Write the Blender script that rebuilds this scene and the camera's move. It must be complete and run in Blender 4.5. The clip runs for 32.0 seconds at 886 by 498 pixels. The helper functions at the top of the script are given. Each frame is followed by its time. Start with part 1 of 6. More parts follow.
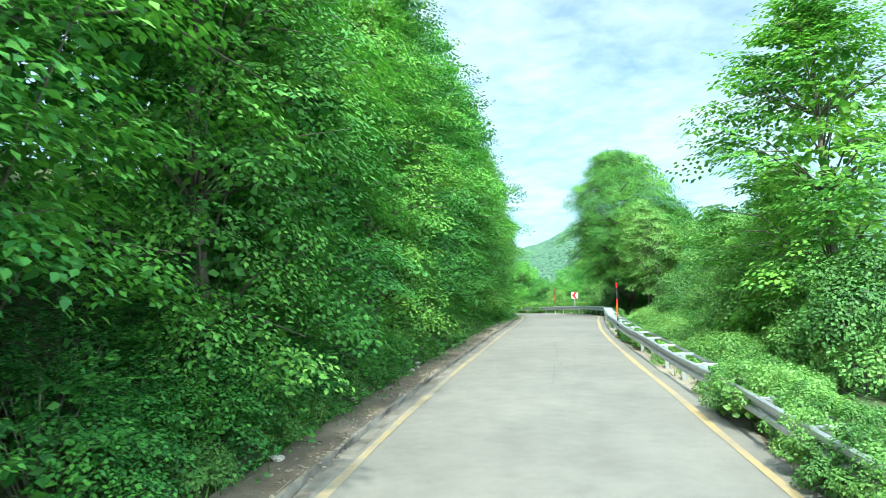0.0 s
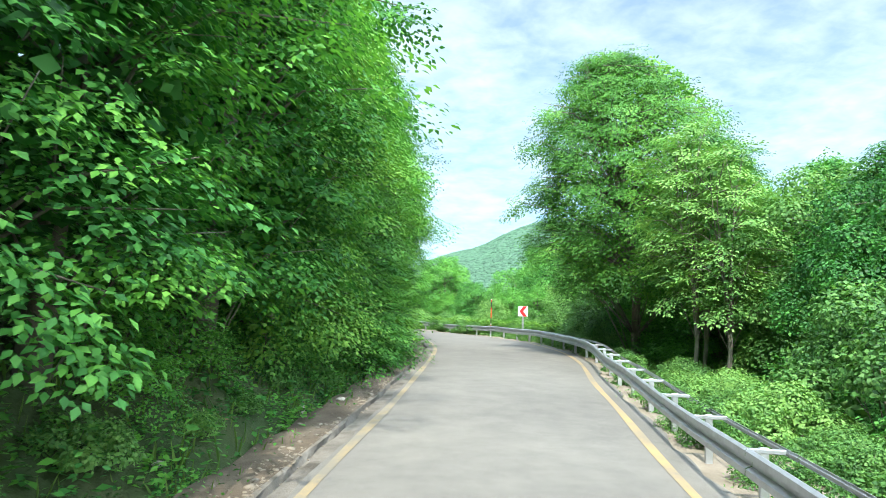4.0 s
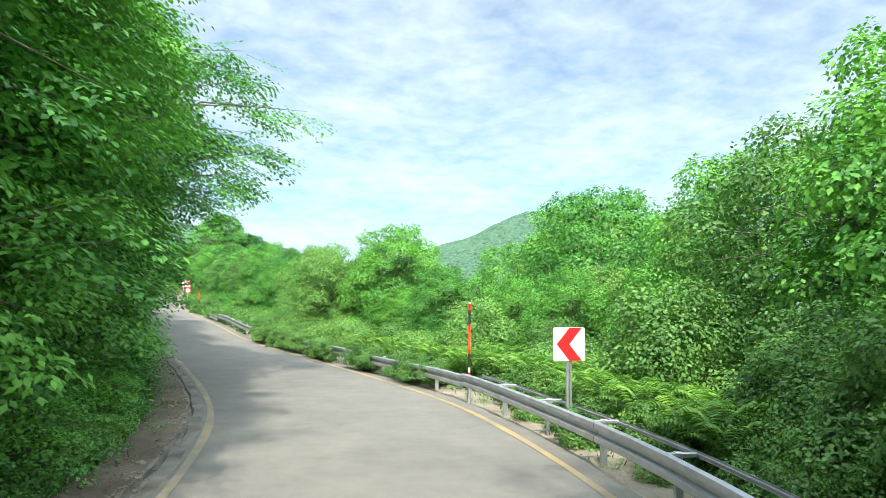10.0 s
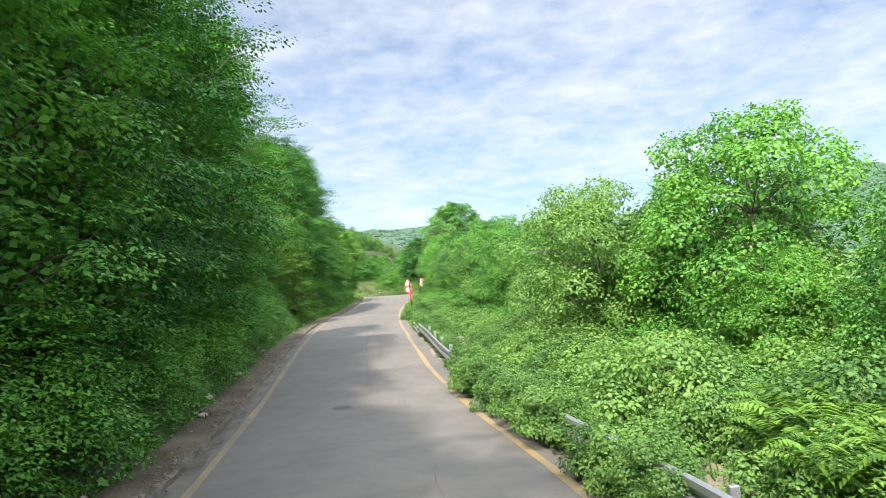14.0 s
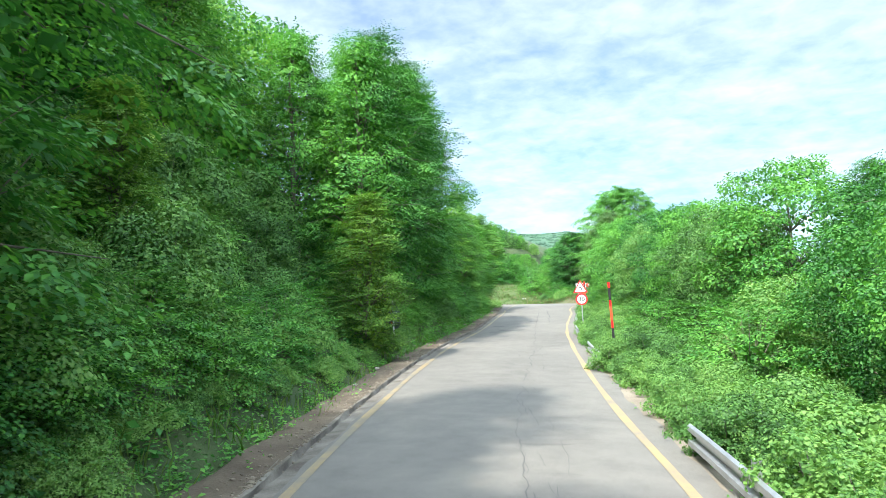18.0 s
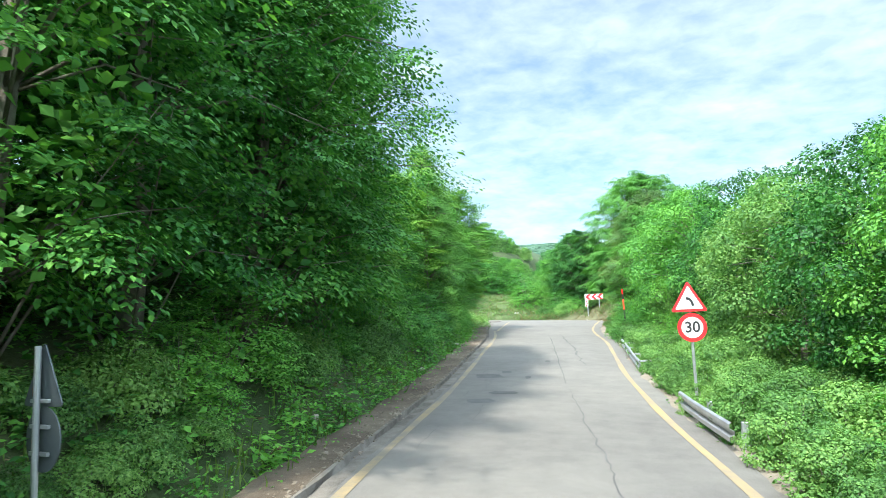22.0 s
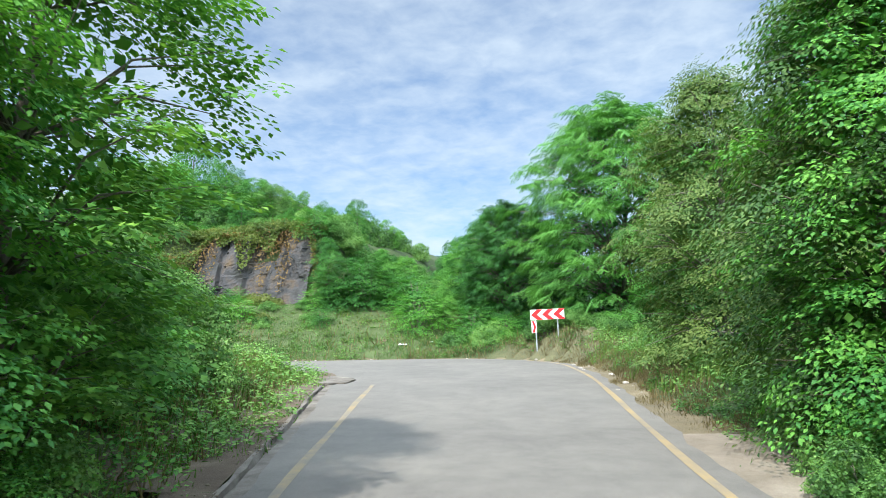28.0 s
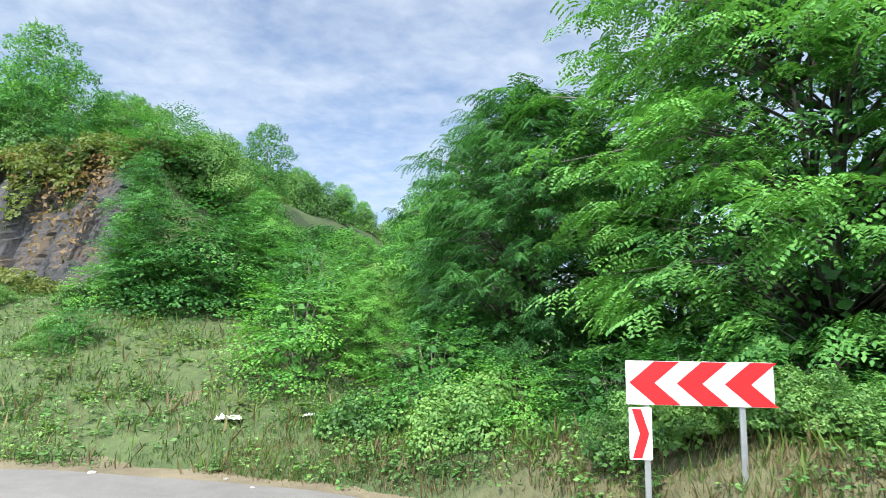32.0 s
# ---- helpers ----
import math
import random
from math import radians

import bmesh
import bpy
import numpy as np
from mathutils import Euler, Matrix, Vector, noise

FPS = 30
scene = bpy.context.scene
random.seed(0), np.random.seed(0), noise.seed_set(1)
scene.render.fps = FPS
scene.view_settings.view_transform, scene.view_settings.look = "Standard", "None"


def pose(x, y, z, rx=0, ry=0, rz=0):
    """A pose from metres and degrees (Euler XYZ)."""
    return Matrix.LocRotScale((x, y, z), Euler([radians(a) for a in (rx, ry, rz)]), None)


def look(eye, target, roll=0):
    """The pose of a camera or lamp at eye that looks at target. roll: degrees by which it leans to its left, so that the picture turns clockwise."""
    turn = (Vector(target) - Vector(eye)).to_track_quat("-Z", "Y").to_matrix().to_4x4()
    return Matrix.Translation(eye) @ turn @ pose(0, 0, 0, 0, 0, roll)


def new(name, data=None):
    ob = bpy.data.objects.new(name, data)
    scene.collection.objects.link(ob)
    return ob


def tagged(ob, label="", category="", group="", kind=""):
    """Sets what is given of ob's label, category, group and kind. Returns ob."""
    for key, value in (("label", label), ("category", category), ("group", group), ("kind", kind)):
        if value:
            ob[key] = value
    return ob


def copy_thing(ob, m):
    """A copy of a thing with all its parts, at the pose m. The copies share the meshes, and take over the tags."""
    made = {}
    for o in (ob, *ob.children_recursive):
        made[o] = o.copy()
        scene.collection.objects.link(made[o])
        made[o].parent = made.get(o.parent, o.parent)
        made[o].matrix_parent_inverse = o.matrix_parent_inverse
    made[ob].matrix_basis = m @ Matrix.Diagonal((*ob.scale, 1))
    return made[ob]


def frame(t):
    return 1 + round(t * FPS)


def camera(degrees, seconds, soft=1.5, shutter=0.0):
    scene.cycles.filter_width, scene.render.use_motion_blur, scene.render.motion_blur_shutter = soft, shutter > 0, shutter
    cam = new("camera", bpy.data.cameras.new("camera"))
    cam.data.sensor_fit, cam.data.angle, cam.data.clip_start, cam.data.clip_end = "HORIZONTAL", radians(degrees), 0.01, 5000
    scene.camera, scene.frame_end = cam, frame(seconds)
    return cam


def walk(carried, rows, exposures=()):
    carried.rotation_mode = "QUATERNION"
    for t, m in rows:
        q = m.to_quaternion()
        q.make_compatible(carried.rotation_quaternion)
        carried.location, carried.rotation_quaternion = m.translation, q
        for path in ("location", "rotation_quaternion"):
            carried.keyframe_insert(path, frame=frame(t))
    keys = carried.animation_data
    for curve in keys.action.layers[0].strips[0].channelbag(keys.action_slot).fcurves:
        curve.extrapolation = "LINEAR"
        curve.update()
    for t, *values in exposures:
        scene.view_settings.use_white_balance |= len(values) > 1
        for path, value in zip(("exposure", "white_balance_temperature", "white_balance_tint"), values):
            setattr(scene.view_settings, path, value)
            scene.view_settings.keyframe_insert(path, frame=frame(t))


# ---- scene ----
cam = camera(68.57, 32.0, soft=0.4, shutter=0.08)
PATH = [
    (0.0, pose(-0.000, 0.000, 2.357, 94.94, 0.81, 0.07)),
    (0.5, pose(0.360, 2.950, 2.428, 94.97, 0.38, -1.03)),
    (1.0, pose(0.781, 5.905, 2.497, 95.01, -0.31, -1.78)),
    (1.5, pose(1.187, 8.769, 2.589, 95.02, -0.84, -3.29)),
    (2.0, pose(1.560, 11.427, 2.760, 94.96, -1.16, -4.62)),
    (2.5, pose(2.090, 14.451, 2.832, 95.14, -1.60, -4.98)),
    (3.0, pose(2.585, 17.132, 2.854, 95.39, -2.31, -5.51)),
    (3.5, pose(3.026, 19.918, 2.986, 95.24, -1.93, -5.91)),
    (5.5, pose(4.792, 29.319, 3.437, 95.08, -1.79, -5.84)),
    (6.0, pose(5.167, 31.340, 3.479, 95.06, -2.35, -5.99)),
    (6.5, pose(5.625, 33.469, 3.520, 95.04, -1.99, -6.27)),
    (7.0, pose(6.013, 35.393, 3.526, 95.10, -1.90, -6.73)),
    (7.5, pose(6.443, 37.512, 3.598, 95.10, -1.64, -7.19)),
    (8.0, pose(6.882, 39.601, 3.642, 95.13, -1.37, -7.49)),
    (8.5, pose(7.311, 41.789, 3.674, 95.08, -1.43, -7.71)),
    (9.0, pose(7.759, 43.877, 3.732, 94.91, -0.69, -7.51)),
    (9.5, pose(8.103, 46.037, 3.786, 94.72, -0.80, -7.26)),
    (10.0, pose(8.459, 48.414, 3.813, 94.54, -0.67, -6.54)),
    (10.5, pose(8.641, 50.890, 3.816, 94.38, -0.25, -4.62)),
    (11.0, pose(8.728, 53.461, 3.784, 94.13, -0.40, -1.94)),
    (11.5, pose(8.677, 55.854, 3.783, 93.86, 0.11, 0.63)),
    (12.0, pose(8.529, 58.313, 3.745, 93.87, 0.18, 3.04)),
    (12.5, pose(8.299, 60.710, 3.770, 93.85, 1.23, 5.61)),
    (13.0, pose(7.885, 63.080, 3.780, 93.87, 2.53, 8.13)),
    (13.5, pose(7.355, 65.627, 3.774, 94.05, 3.60, 12.23)),
    (14.0, pose(6.677, 67.810, 3.809, 94.18, 3.61, 15.23)),
    (14.5, pose(5.727, 70.375, 3.738, 94.44, 2.21, 18.81)),
    (15.0, pose(4.659, 72.985, 3.692, 94.44, 1.42, 21.11)),
    (15.5, pose(3.525, 75.712, 3.576, 94.46, 0.51, 23.15)),
    (17.5, pose(-0.891, 86.081, 4.207, 94.87, -0.16, 26.79)),
    (18.0, pose(-2.009, 88.767, 4.322, 95.09, 1.02, 27.29)),
    (18.5, pose(-3.194, 91.456, 4.443, 95.09, 1.67, 27.72)),
    (19.0, pose(-4.254, 93.837, 4.571, 94.97, 2.98, 28.36)),
    (19.5, pose(-5.158, 95.823, 4.633, 95.11, 2.57, 28.71)),
    (20.0, pose(-6.141, 97.955, 4.675, 95.64, 1.95, 28.63)),
    (20.5, pose(-7.042, 100.075, 4.649, 96.08, 0.36, 28.17)),
    (21.0, pose(-7.813, 102.114, 4.708, 96.12, 0.89, 27.69)),
    (21.5, pose(-8.646, 104.318, 4.757, 96.07, 0.55, 26.87)),
    (22.0, pose(-9.512, 106.548, 4.824, 96.00, 0.40, 25.90)),
    (22.5, pose(-10.367, 108.941, 4.950, 96.14, -0.18, 24.97)),
    (23.0, pose(-11.184, 111.428, 5.025, 96.23, -0.02, 24.04)),
    (23.5, pose(-11.990, 113.972, 5.092, 96.20, -0.20, 23.23)),
    (24.0, pose(-12.827, 116.467, 5.182, 96.11, -0.05, 22.54)),
    (24.5, pose(-13.551, 119.037, 5.253, 96.15, -0.07, 22.27)),
    (25.0, pose(-14.235, 121.446, 5.299, 96.33, -0.35, 21.87)),
    (25.5, pose(-14.954, 124.150, 5.401, 96.38, 0.26, 21.33)),
    (26.0, pose(-15.627, 126.705, 5.528, 96.42, 1.16, 20.79)),
    (26.5, pose(-16.259, 129.193, 5.673, 96.69, 2.31, 20.35)),
    (28.5, pose(-20.432, 139.880, 6.242, 97.05, 0.67, 15.88)),
    (29.0, pose(-21.078, 143.143, 6.348, 97.09, 0.52, 15.18)),
    (29.5, pose(-21.543, 146.214, 6.380, 97.38, 0.67, 14.75)),
    (30.0, pose(-22.180, 149.329, 6.554, 97.69, -0.73, 14.28)),
    (30.5, pose(-22.719, 152.596, 6.777, 97.89, -1.31, 14.28)),
    (31.0, pose(-23.250, 155.802, 6.933, 98.06, -2.41, 14.20)),
    (31.5, pose(-23.826, 158.893, 7.065, 98.15, -2.41, 14.51)),
    (32.0, pose(-24.702, 161.760, 7.161, 97.78, -2.24, 17.12)),
]
walk(cam, PATH, [(0.0, 1.25, 6350, -6), (1.0, 1.22, 6350, -2), (3.0, 1.15, 6400, 7), (5.5, 1.46, 6500, -1), (7.0, 1.38, 6700, -7), (9.0, 1.13, 6850, 1), (11.0, 1.00, 6950, 10), (12.0, 0.92, 7150, 15), (13.0, 0.91, 7050, 14), (14.0, 0.94, 7150, 16), (15.0, 0.96, 6900, 13), (18.0, 1.23, 6550, 8), (21.0, 1.24, 6450, 7), (22.5, 1.13, 6400, 7), (24.0, 1.08, 6500, 8), (26.0, 1.08, 6550, 9), (28.5, 0.70, 6400, 10), (31.0, 0.73, 6300, 13), (32.0, 0.75, 6550, 14)])

# ---- light ----
SUN_BEARING, SUN_HEIGHT = 173.0, 50.0
world = bpy.data.worlds.new("world")
scene.world = world
world.use_nodes = True
wn, wl = world.node_tree.nodes, world.node_tree.links
wn.clear()
sky = wn.new("ShaderNodeTexSky")
sky.sky_type, sky.sun_disc = "NISHITA", False
sky.sun_elevation, sky.sun_rotation = radians(SUN_HEIGHT), radians(-SUN_BEARING)
sky.air_density, sky.dust_density, sky.ozone_density = 1.0, 0.6, 2.0
coord = wn.new("ShaderNodeTexCoord")
# a sheet of thin broken cloud over the whole sky
sep = wn.new("ShaderNodeSeparateXYZ")
wl.new(coord.outputs["Generated"], sep.inputs[0])
rise = wn.new("ShaderNodeMath")
rise.operation, rise.inputs[1].default_value = "ADD", 0.16
wl.new(sep.outputs["Z"], rise.inputs[0])
rise2 = wn.new("ShaderNodeMath")
rise2.operation, rise2.inputs[1].default_value = "MAXIMUM", 0.05
wl.new(rise.outputs[0], rise2.inputs[0])
flat = wn.new("ShaderNodeVectorMath")
flat.operation = "DIVIDE"
comb = wn.new("ShaderNodeCombineXYZ")
for n in range(3):
    wl.new(rise2.outputs[0], comb.inputs[n])
wl.new(coord.outputs["Generated"], flat.inputs[0])
wl.new(comb.outputs[0], flat.inputs[1])
clouds = []
for size, detail, lo, hi in ((1.7, 6.0, 0.33, 0.68), (10.0, 5.0, 0.34, 0.70)):
    tex = wn.new("ShaderNodeTexNoise")
    tex.inputs["Scale"].default_value, tex.inputs["Detail"].default_value = size, detail
    tex.inputs["Roughness"].default_value, tex.inputs["Distortion"].default_value = 0.55, 0.25
    wl.new(flat.outputs[0], tex.inputs["Vector"])
    ramp = wn.new("ShaderNodeMapRange")
    ramp.inputs["From Min"].default_value, ramp.inputs["From Max"].default_value = lo, hi
    wl.new(tex.outputs["Fac"], ramp.inputs["Value"])
    clouds.append(ramp.outputs[0])
both = wn.new("ShaderNodeMath")
both.operation = "MULTIPLY_ADD"
wl.new(clouds[1], both.inputs[0])
both.inputs[1].default_value = 0.27
half = wn.new("ShaderNodeMath")
half.operation, half.inputs[1].default_value = "MULTIPLY", 0.40
wl.new(clouds[0], half.inputs[0])
wl.new(half.outputs[0], both.inputs[2])
mixc = wn.new("ShaderNodeMix")
mixc.data_type = "RGBA"
veil = wn.new("ShaderNodeMath")
veil.operation, veil.use_clamp, veil.inputs[1].default_value = "ADD", True, 0.20
wl.new(both.outputs[0], veil.inputs[0])
wl.new(veil.outputs[0], mixc.inputs["Factor"])
deep = wn.new("ShaderNodeMix")
deep.data_type, deep.blend_type = "RGBA", "MULTIPLY"
deep.inputs["Factor"].default_value, deep.inputs["B"].default_value = 1.0, (0.92, 1.34, 1.66, 1)
wl.new(sky.outputs[0], deep.inputs["A"])
wl.new(deep.outputs["Result"], mixc.inputs["A"])
# thin cloud shines brightest round the sun
sun_way = (-math.sin(radians(SUN_BEARING)) * math.cos(radians(SUN_HEIGHT)), math.cos(radians(SUN_BEARING)) * math.cos(radians(SUN_HEIGHT)), math.sin(radians(SUN_HEIGHT)))
near_sun = wn.new("ShaderNodeVectorMath")
near_sun.operation, near_sun.inputs[1].default_value = "DOT_PRODUCT", sun_way
wl.new(coord.outputs["Generated"], near_sun.inputs[0])
shine = wn.new("ShaderNodeMapRange")
shine.interpolation_type = "SMOOTHSTEP"
for key, val in (("From Min", -0.05), ("From Max", 1.0), ("To Min", 1.14), ("To Max", 8.0)):
    shine.inputs[key].default_value = val
wl.new(near_sun.outputs["Value"], shine.inputs["Value"])
white = wn.new("ShaderNodeVectorMath")
white.operation, white.inputs[0].default_value = "SCALE", (7.3, 8.45, 9.4)
wl.new(shine.outputs[0], white.inputs["Scale"])
wl.new(white.outputs[0], mixc.inputs["B"])
bg = wn.new("ShaderNodeBackground")
bg.inputs["Strength"].default_value = 0.062
wl.new(mixc.outputs["Result"], bg.inputs["Color"])
out = wn.new("ShaderNodeOutputWorld")
wl.new(bg.outputs[0], out.inputs[0])

lamp = bpy.data.lights.new("sun", "SUN")
lamp.energy, lamp.angle, lamp.color = 4.0, radians(1.2), (1.0, 0.95, 0.86)
sb, sh = radians(SUN_BEARING), radians(SUN_HEIGHT)
new("sun", lamp).matrix_world = look(
    (-math.sin(sb) * math.cos(sh) * 200, math.cos(sb) * math.cos(sh) * 200, math.sin(sh) * 200), (0, 0, 0))


# ---- materials ----
def material(name, rough=0.8, metal=0.0):
    m = bpy.data.materials.new(name)
    m.use_nodes = True
    b = m.node_tree.nodes["Principled BSDF"]
    b.inputs["Roughness"].default_value, b.inputs["Metallic"].default_value = rough, metal
    return m, m.node_tree.nodes, m.node_tree.links, b


def noise_tex(nodes, links, scale, detail=4.0, rough=0.6, vec=None):
    t = nodes.new("ShaderNodeTexNoise")
    t.inputs["Scale"].default_value, t.inputs["Detail"].default_value = scale, detail
    t.inputs["Roughness"].default_value = rough
    if vec is None:
        vec = nodes.new("ShaderNodeTexCoord").outputs["Object"]
    links.new(vec, t.inputs["Vector"])
    return t.outputs["Fac"]


def ramp_of(nodes, links, fac, *stops):
    r = nodes.new("ShaderNodeValToRGB")
    while len(r.color_ramp.elements) < len(stops):
        r.color_ramp.elements.new(0.5)
    for e, (p, c) in zip(r.color_ramp.elements, stops):
        e.position, e.color = p, (*c, 1)
    links.new(fac, r.inputs[0])
    return r.outputs[0]


def mix(nodes, links, fac, a, b, kind="MIX"):
    m = nodes.new("ShaderNodeMix")
    m.data_type, m.blend_type = "RGBA", kind
    for key, v in (("Factor", fac), ("A", a), ("B", b)):
        if isinstance(v, (int, float)):
            m.inputs[key].default_value = v
        elif isinstance(v, tuple):
            m.inputs[key].default_value = (*v, 1)
        else:
            links.new(v, m.inputs[key])
    return m.outputs["Result"]


def bump(nodes, links, b, height, strength, distance):
    n = nodes.new("ShaderNodeBump")
    n.inputs["Strength"].default_value, n.inputs["Distance"].default_value = strength, distance
    links.new(height, n.inputs["Height"])
    links.new(n.outputs[0], b.inputs["Normal"])


def rough_surface(name, c1, c2, c3, big=0.6, fine=30.0, rough=0.85, relief=0.4, depth=0.01, metal=0.0):
    """Two scales of tone, fine relief."""
    m, n, l, b = material(name, rough, metal)
    v = n.new("ShaderNodeTexCoord").outputs["Object"]
    f1, f2 = noise_tex(n, l, big, 5, 0.6, v), noise_tex(n, l, fine, 4, 0.65, v)
    col = ramp_of(n, l, f1, (0.3, c1), (0.5, c2), (0.72, c3))
    col = mix(n, l, 0.55, col, ramp_of(n, l, f2, (0.3, (0.45, 0.45, 0.45)), (0.7, (0.62, 0.62, 0.62))), "OVERLAY")
    l.new(col, b.inputs["Base Color"])
    bump(n, l, b, f2, relief, depth)
    return m


def leaf_material(name, dark, mid, light, glow=0.30, rough=0.55):
    """Leaves of many greens: by leaf, by plant and by patches of the crown; they let light through."""
    m, n, l, b = material(name, rough)
    b.inputs["Specular IOR Level"].default_value = 0.3
    rnd = n.new("ShaderNodeNewGeometry").outputs["Random Per Island"]
    obj = n.new("ShaderNodeObjectInfo").outputs["Random"]
    v = n.new("ShaderNodeTexCoord").outputs["Object"]
    patch = noise_tex(n, l, 0.55, 3, 0.6, v)
    a1 = n.new("ShaderNodeMath")
    a1.operation, a1.inputs[1].default_value = "MULTIPLY_ADD", 0.40
    l.new(rnd, a1.inputs[0])
    p2 = n.new("ShaderNodeMath")
    p2.operation, p2.inputs[1].default_value, p2.inputs[2].default_value = "MULTIPLY_ADD", 1.1, -0.42
    l.new(patch, p2.inputs[0])
    l.new(p2.outputs[0], a1.inputs[2])
    a2 = n.new("ShaderNodeMath")
    a2.operation, a2.inputs[1].default_value = "MULTIPLY_ADD", 0.42
    l.new(obj, a2.inputs[0])
    l.new(a1.outputs[0], a2.inputs[2])
    dark, mid, light = tuple(c * 0.6 for c in dark), tuple(c * 0.95 for c in mid), tuple(c * 1.15 for c in light)
    stops = [(0.12, dark), (0.45, mid), (0.85, light)]
    col = ramp_of(n, l, a2.outputs[0], *stops)
    l.new(col, b.inputs["Base Color"])
    tr = n.new("ShaderNodeBsdfTranslucent")
    warm = mix(n, l, 1.0, col, (1.42, 1.48, 0.80), "MULTIPLY")
    l.new(warm, tr.inputs["Color"])
    ms = n.new("ShaderNodeMixShader")
    ms.inputs[0].default_value = glow
    l.new(b.outputs[0], ms.inputs[1])
    l.new(tr.outputs[0], ms.inputs[2])
    l.new(ms.outputs[0], n["Material Output"].inputs["Surface"])
    return m


def plain(name, c, rough=0.5, metal=0.0, spread=0.12, scale=9.0):
    m, n, l, b = material(name, rough, metal)
    f = noise_tex(n, l, scale, 6, 0.65)
    lo, hi = tuple(x * (1 - spread) for x in c), tuple(min(1, x * (1 + spread)) for x in c)
    l.new(ramp_of(n, l, f, (0.3, lo), (0.7, hi)), b.inputs["Base Color"])
    bump(n, l, b, f, 0.12, 0.003)
    return m


M_LEAF = leaf_material("hornbeam_leaf", (0.026, 0.122, 0.030), (0.056, 0.208, 0.042), (0.132, 0.325, 0.052))
M_LEAF2 = leaf_material("maple_leaf", (0.038, 0.152, 0.028), (0.086, 0.250, 0.042), (0.180, 0.345, 0.055))
M_BUSH = leaf_material("bramble_leaf", (0.042, 0.126, 0.034), (0.090, 0.220, 0.054), (0.172, 0.312, 0.080))
M_LOCUST = leaf_material("locust_leaf", (0.024, 0.110, 0.032), (0.054, 0.192, 0.046), (0.112, 0.280, 0.060))
M_OLIVE = leaf_material("walnut_leaf", (0.028, 0.082, 0.022), (0.060, 0.145, 0.034), (0.130, 0.185, 0.050))
M_SAP = leaf_material("sapling_leaf", (0.058, 0.160, 0.030), (0.125, 0.265, 0.046), (0.235, 0.350, 0.070), glow=0.36)
M_FERN = leaf_material("fern_leaf", (0.050, 0.150, 0.026), (0.098, 0.235, 0.038), (0.172, 0.310, 0.056))
M_GRASS = leaf_material("grass_blade", (0.042, 0.118, 0.018), (0.082, 0.182, 0.030), (0.142, 0.222, 0.050))
M_DRY = leaf_material("dry_grass_blade", (0.118, 0.093, 0.044), (0.182, 0.147, 0.072), (0.262, 0.213, 0.115), glow=0.3)
# the blue in these greens is distance haze put into the base colour
M_FAR = leaf_material("far_wood_leaf_hazed", (0.034, 0.078, 0.050), (0.045, 0.098, 0.060), (0.060, 0.124, 0.072), glow=0.0, rough=0.9)
M_BARK = rough_surface("bark", (0.084, 0.071, 0.055), (0.143, 0.126, 0.101), (0.218, 0.202, 0.168), 3.0, 40.0, 0.9, 0.8, 0.02)
M_SOIL = rough_surface("soil", (0.025, 0.050, 0.013), (0.042, 0.071, 0.020), (0.071, 0.080, 0.029), 0.35, 14.0, 0.95, 0.8, 0.05)
_n, _l = M_SOIL.node_tree.nodes, M_SOIL.node_tree.links
_b = _n["Principled BSDF"]
_d = _n.new("ShaderNodeVectorMath")      # woodland green, blued in its colour for haze, takes over out on the hills
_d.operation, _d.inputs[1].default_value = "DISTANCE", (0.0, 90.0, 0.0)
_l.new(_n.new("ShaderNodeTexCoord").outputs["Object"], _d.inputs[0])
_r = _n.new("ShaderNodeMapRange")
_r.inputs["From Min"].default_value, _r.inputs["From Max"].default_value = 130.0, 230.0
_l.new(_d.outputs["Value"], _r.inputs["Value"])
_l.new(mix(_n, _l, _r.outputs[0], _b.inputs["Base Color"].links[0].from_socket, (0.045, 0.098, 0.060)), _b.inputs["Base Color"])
def ground_region(x, y, r0, r1, colour):
    """Another ground cover within a ragged circle."""
    d = _n.new("ShaderNodeVectorMath")
    d.operation, d.inputs[1].default_value = "DISTANCE", (x, y, 5.0)
    v = _n.new("ShaderNodeTexCoord").outputs["Object"]
    _l.new(v, d.inputs[0])
    w = _n.new("ShaderNodeMath")
    w.operation, w.inputs[1].default_value = "MULTIPLY_ADD", 6.0
    _l.new(noise_tex(_n, _l, 0.4, 4, 0.6, v), w.inputs[0])
    _l.new(d.outputs["Value"], w.inputs[2])
    r = _n.new("ShaderNodeMapRange")
    for key, val in (("From Min", r0 + 3), ("From Max", r1 + 3), ("To Min", 1.0), ("To Max", 0.0)):
        r.inputs[key].default_value = val
    _l.new(w.outputs[0], r.inputs["Value"])
    tone = ramp_of(_n, _l, noise_tex(_n, _l, 3.0, 6, 0.7, v), (0.3, tuple(c * 0.6 for c in colour)), (0.7, tuple(c * 1.3 for c in colour)))
    _l.new(mix(_n, _l, r.outputs[0], _b.inputs["Base Color"].links[0].from_socket, tone), _b.inputs["Base Color"])


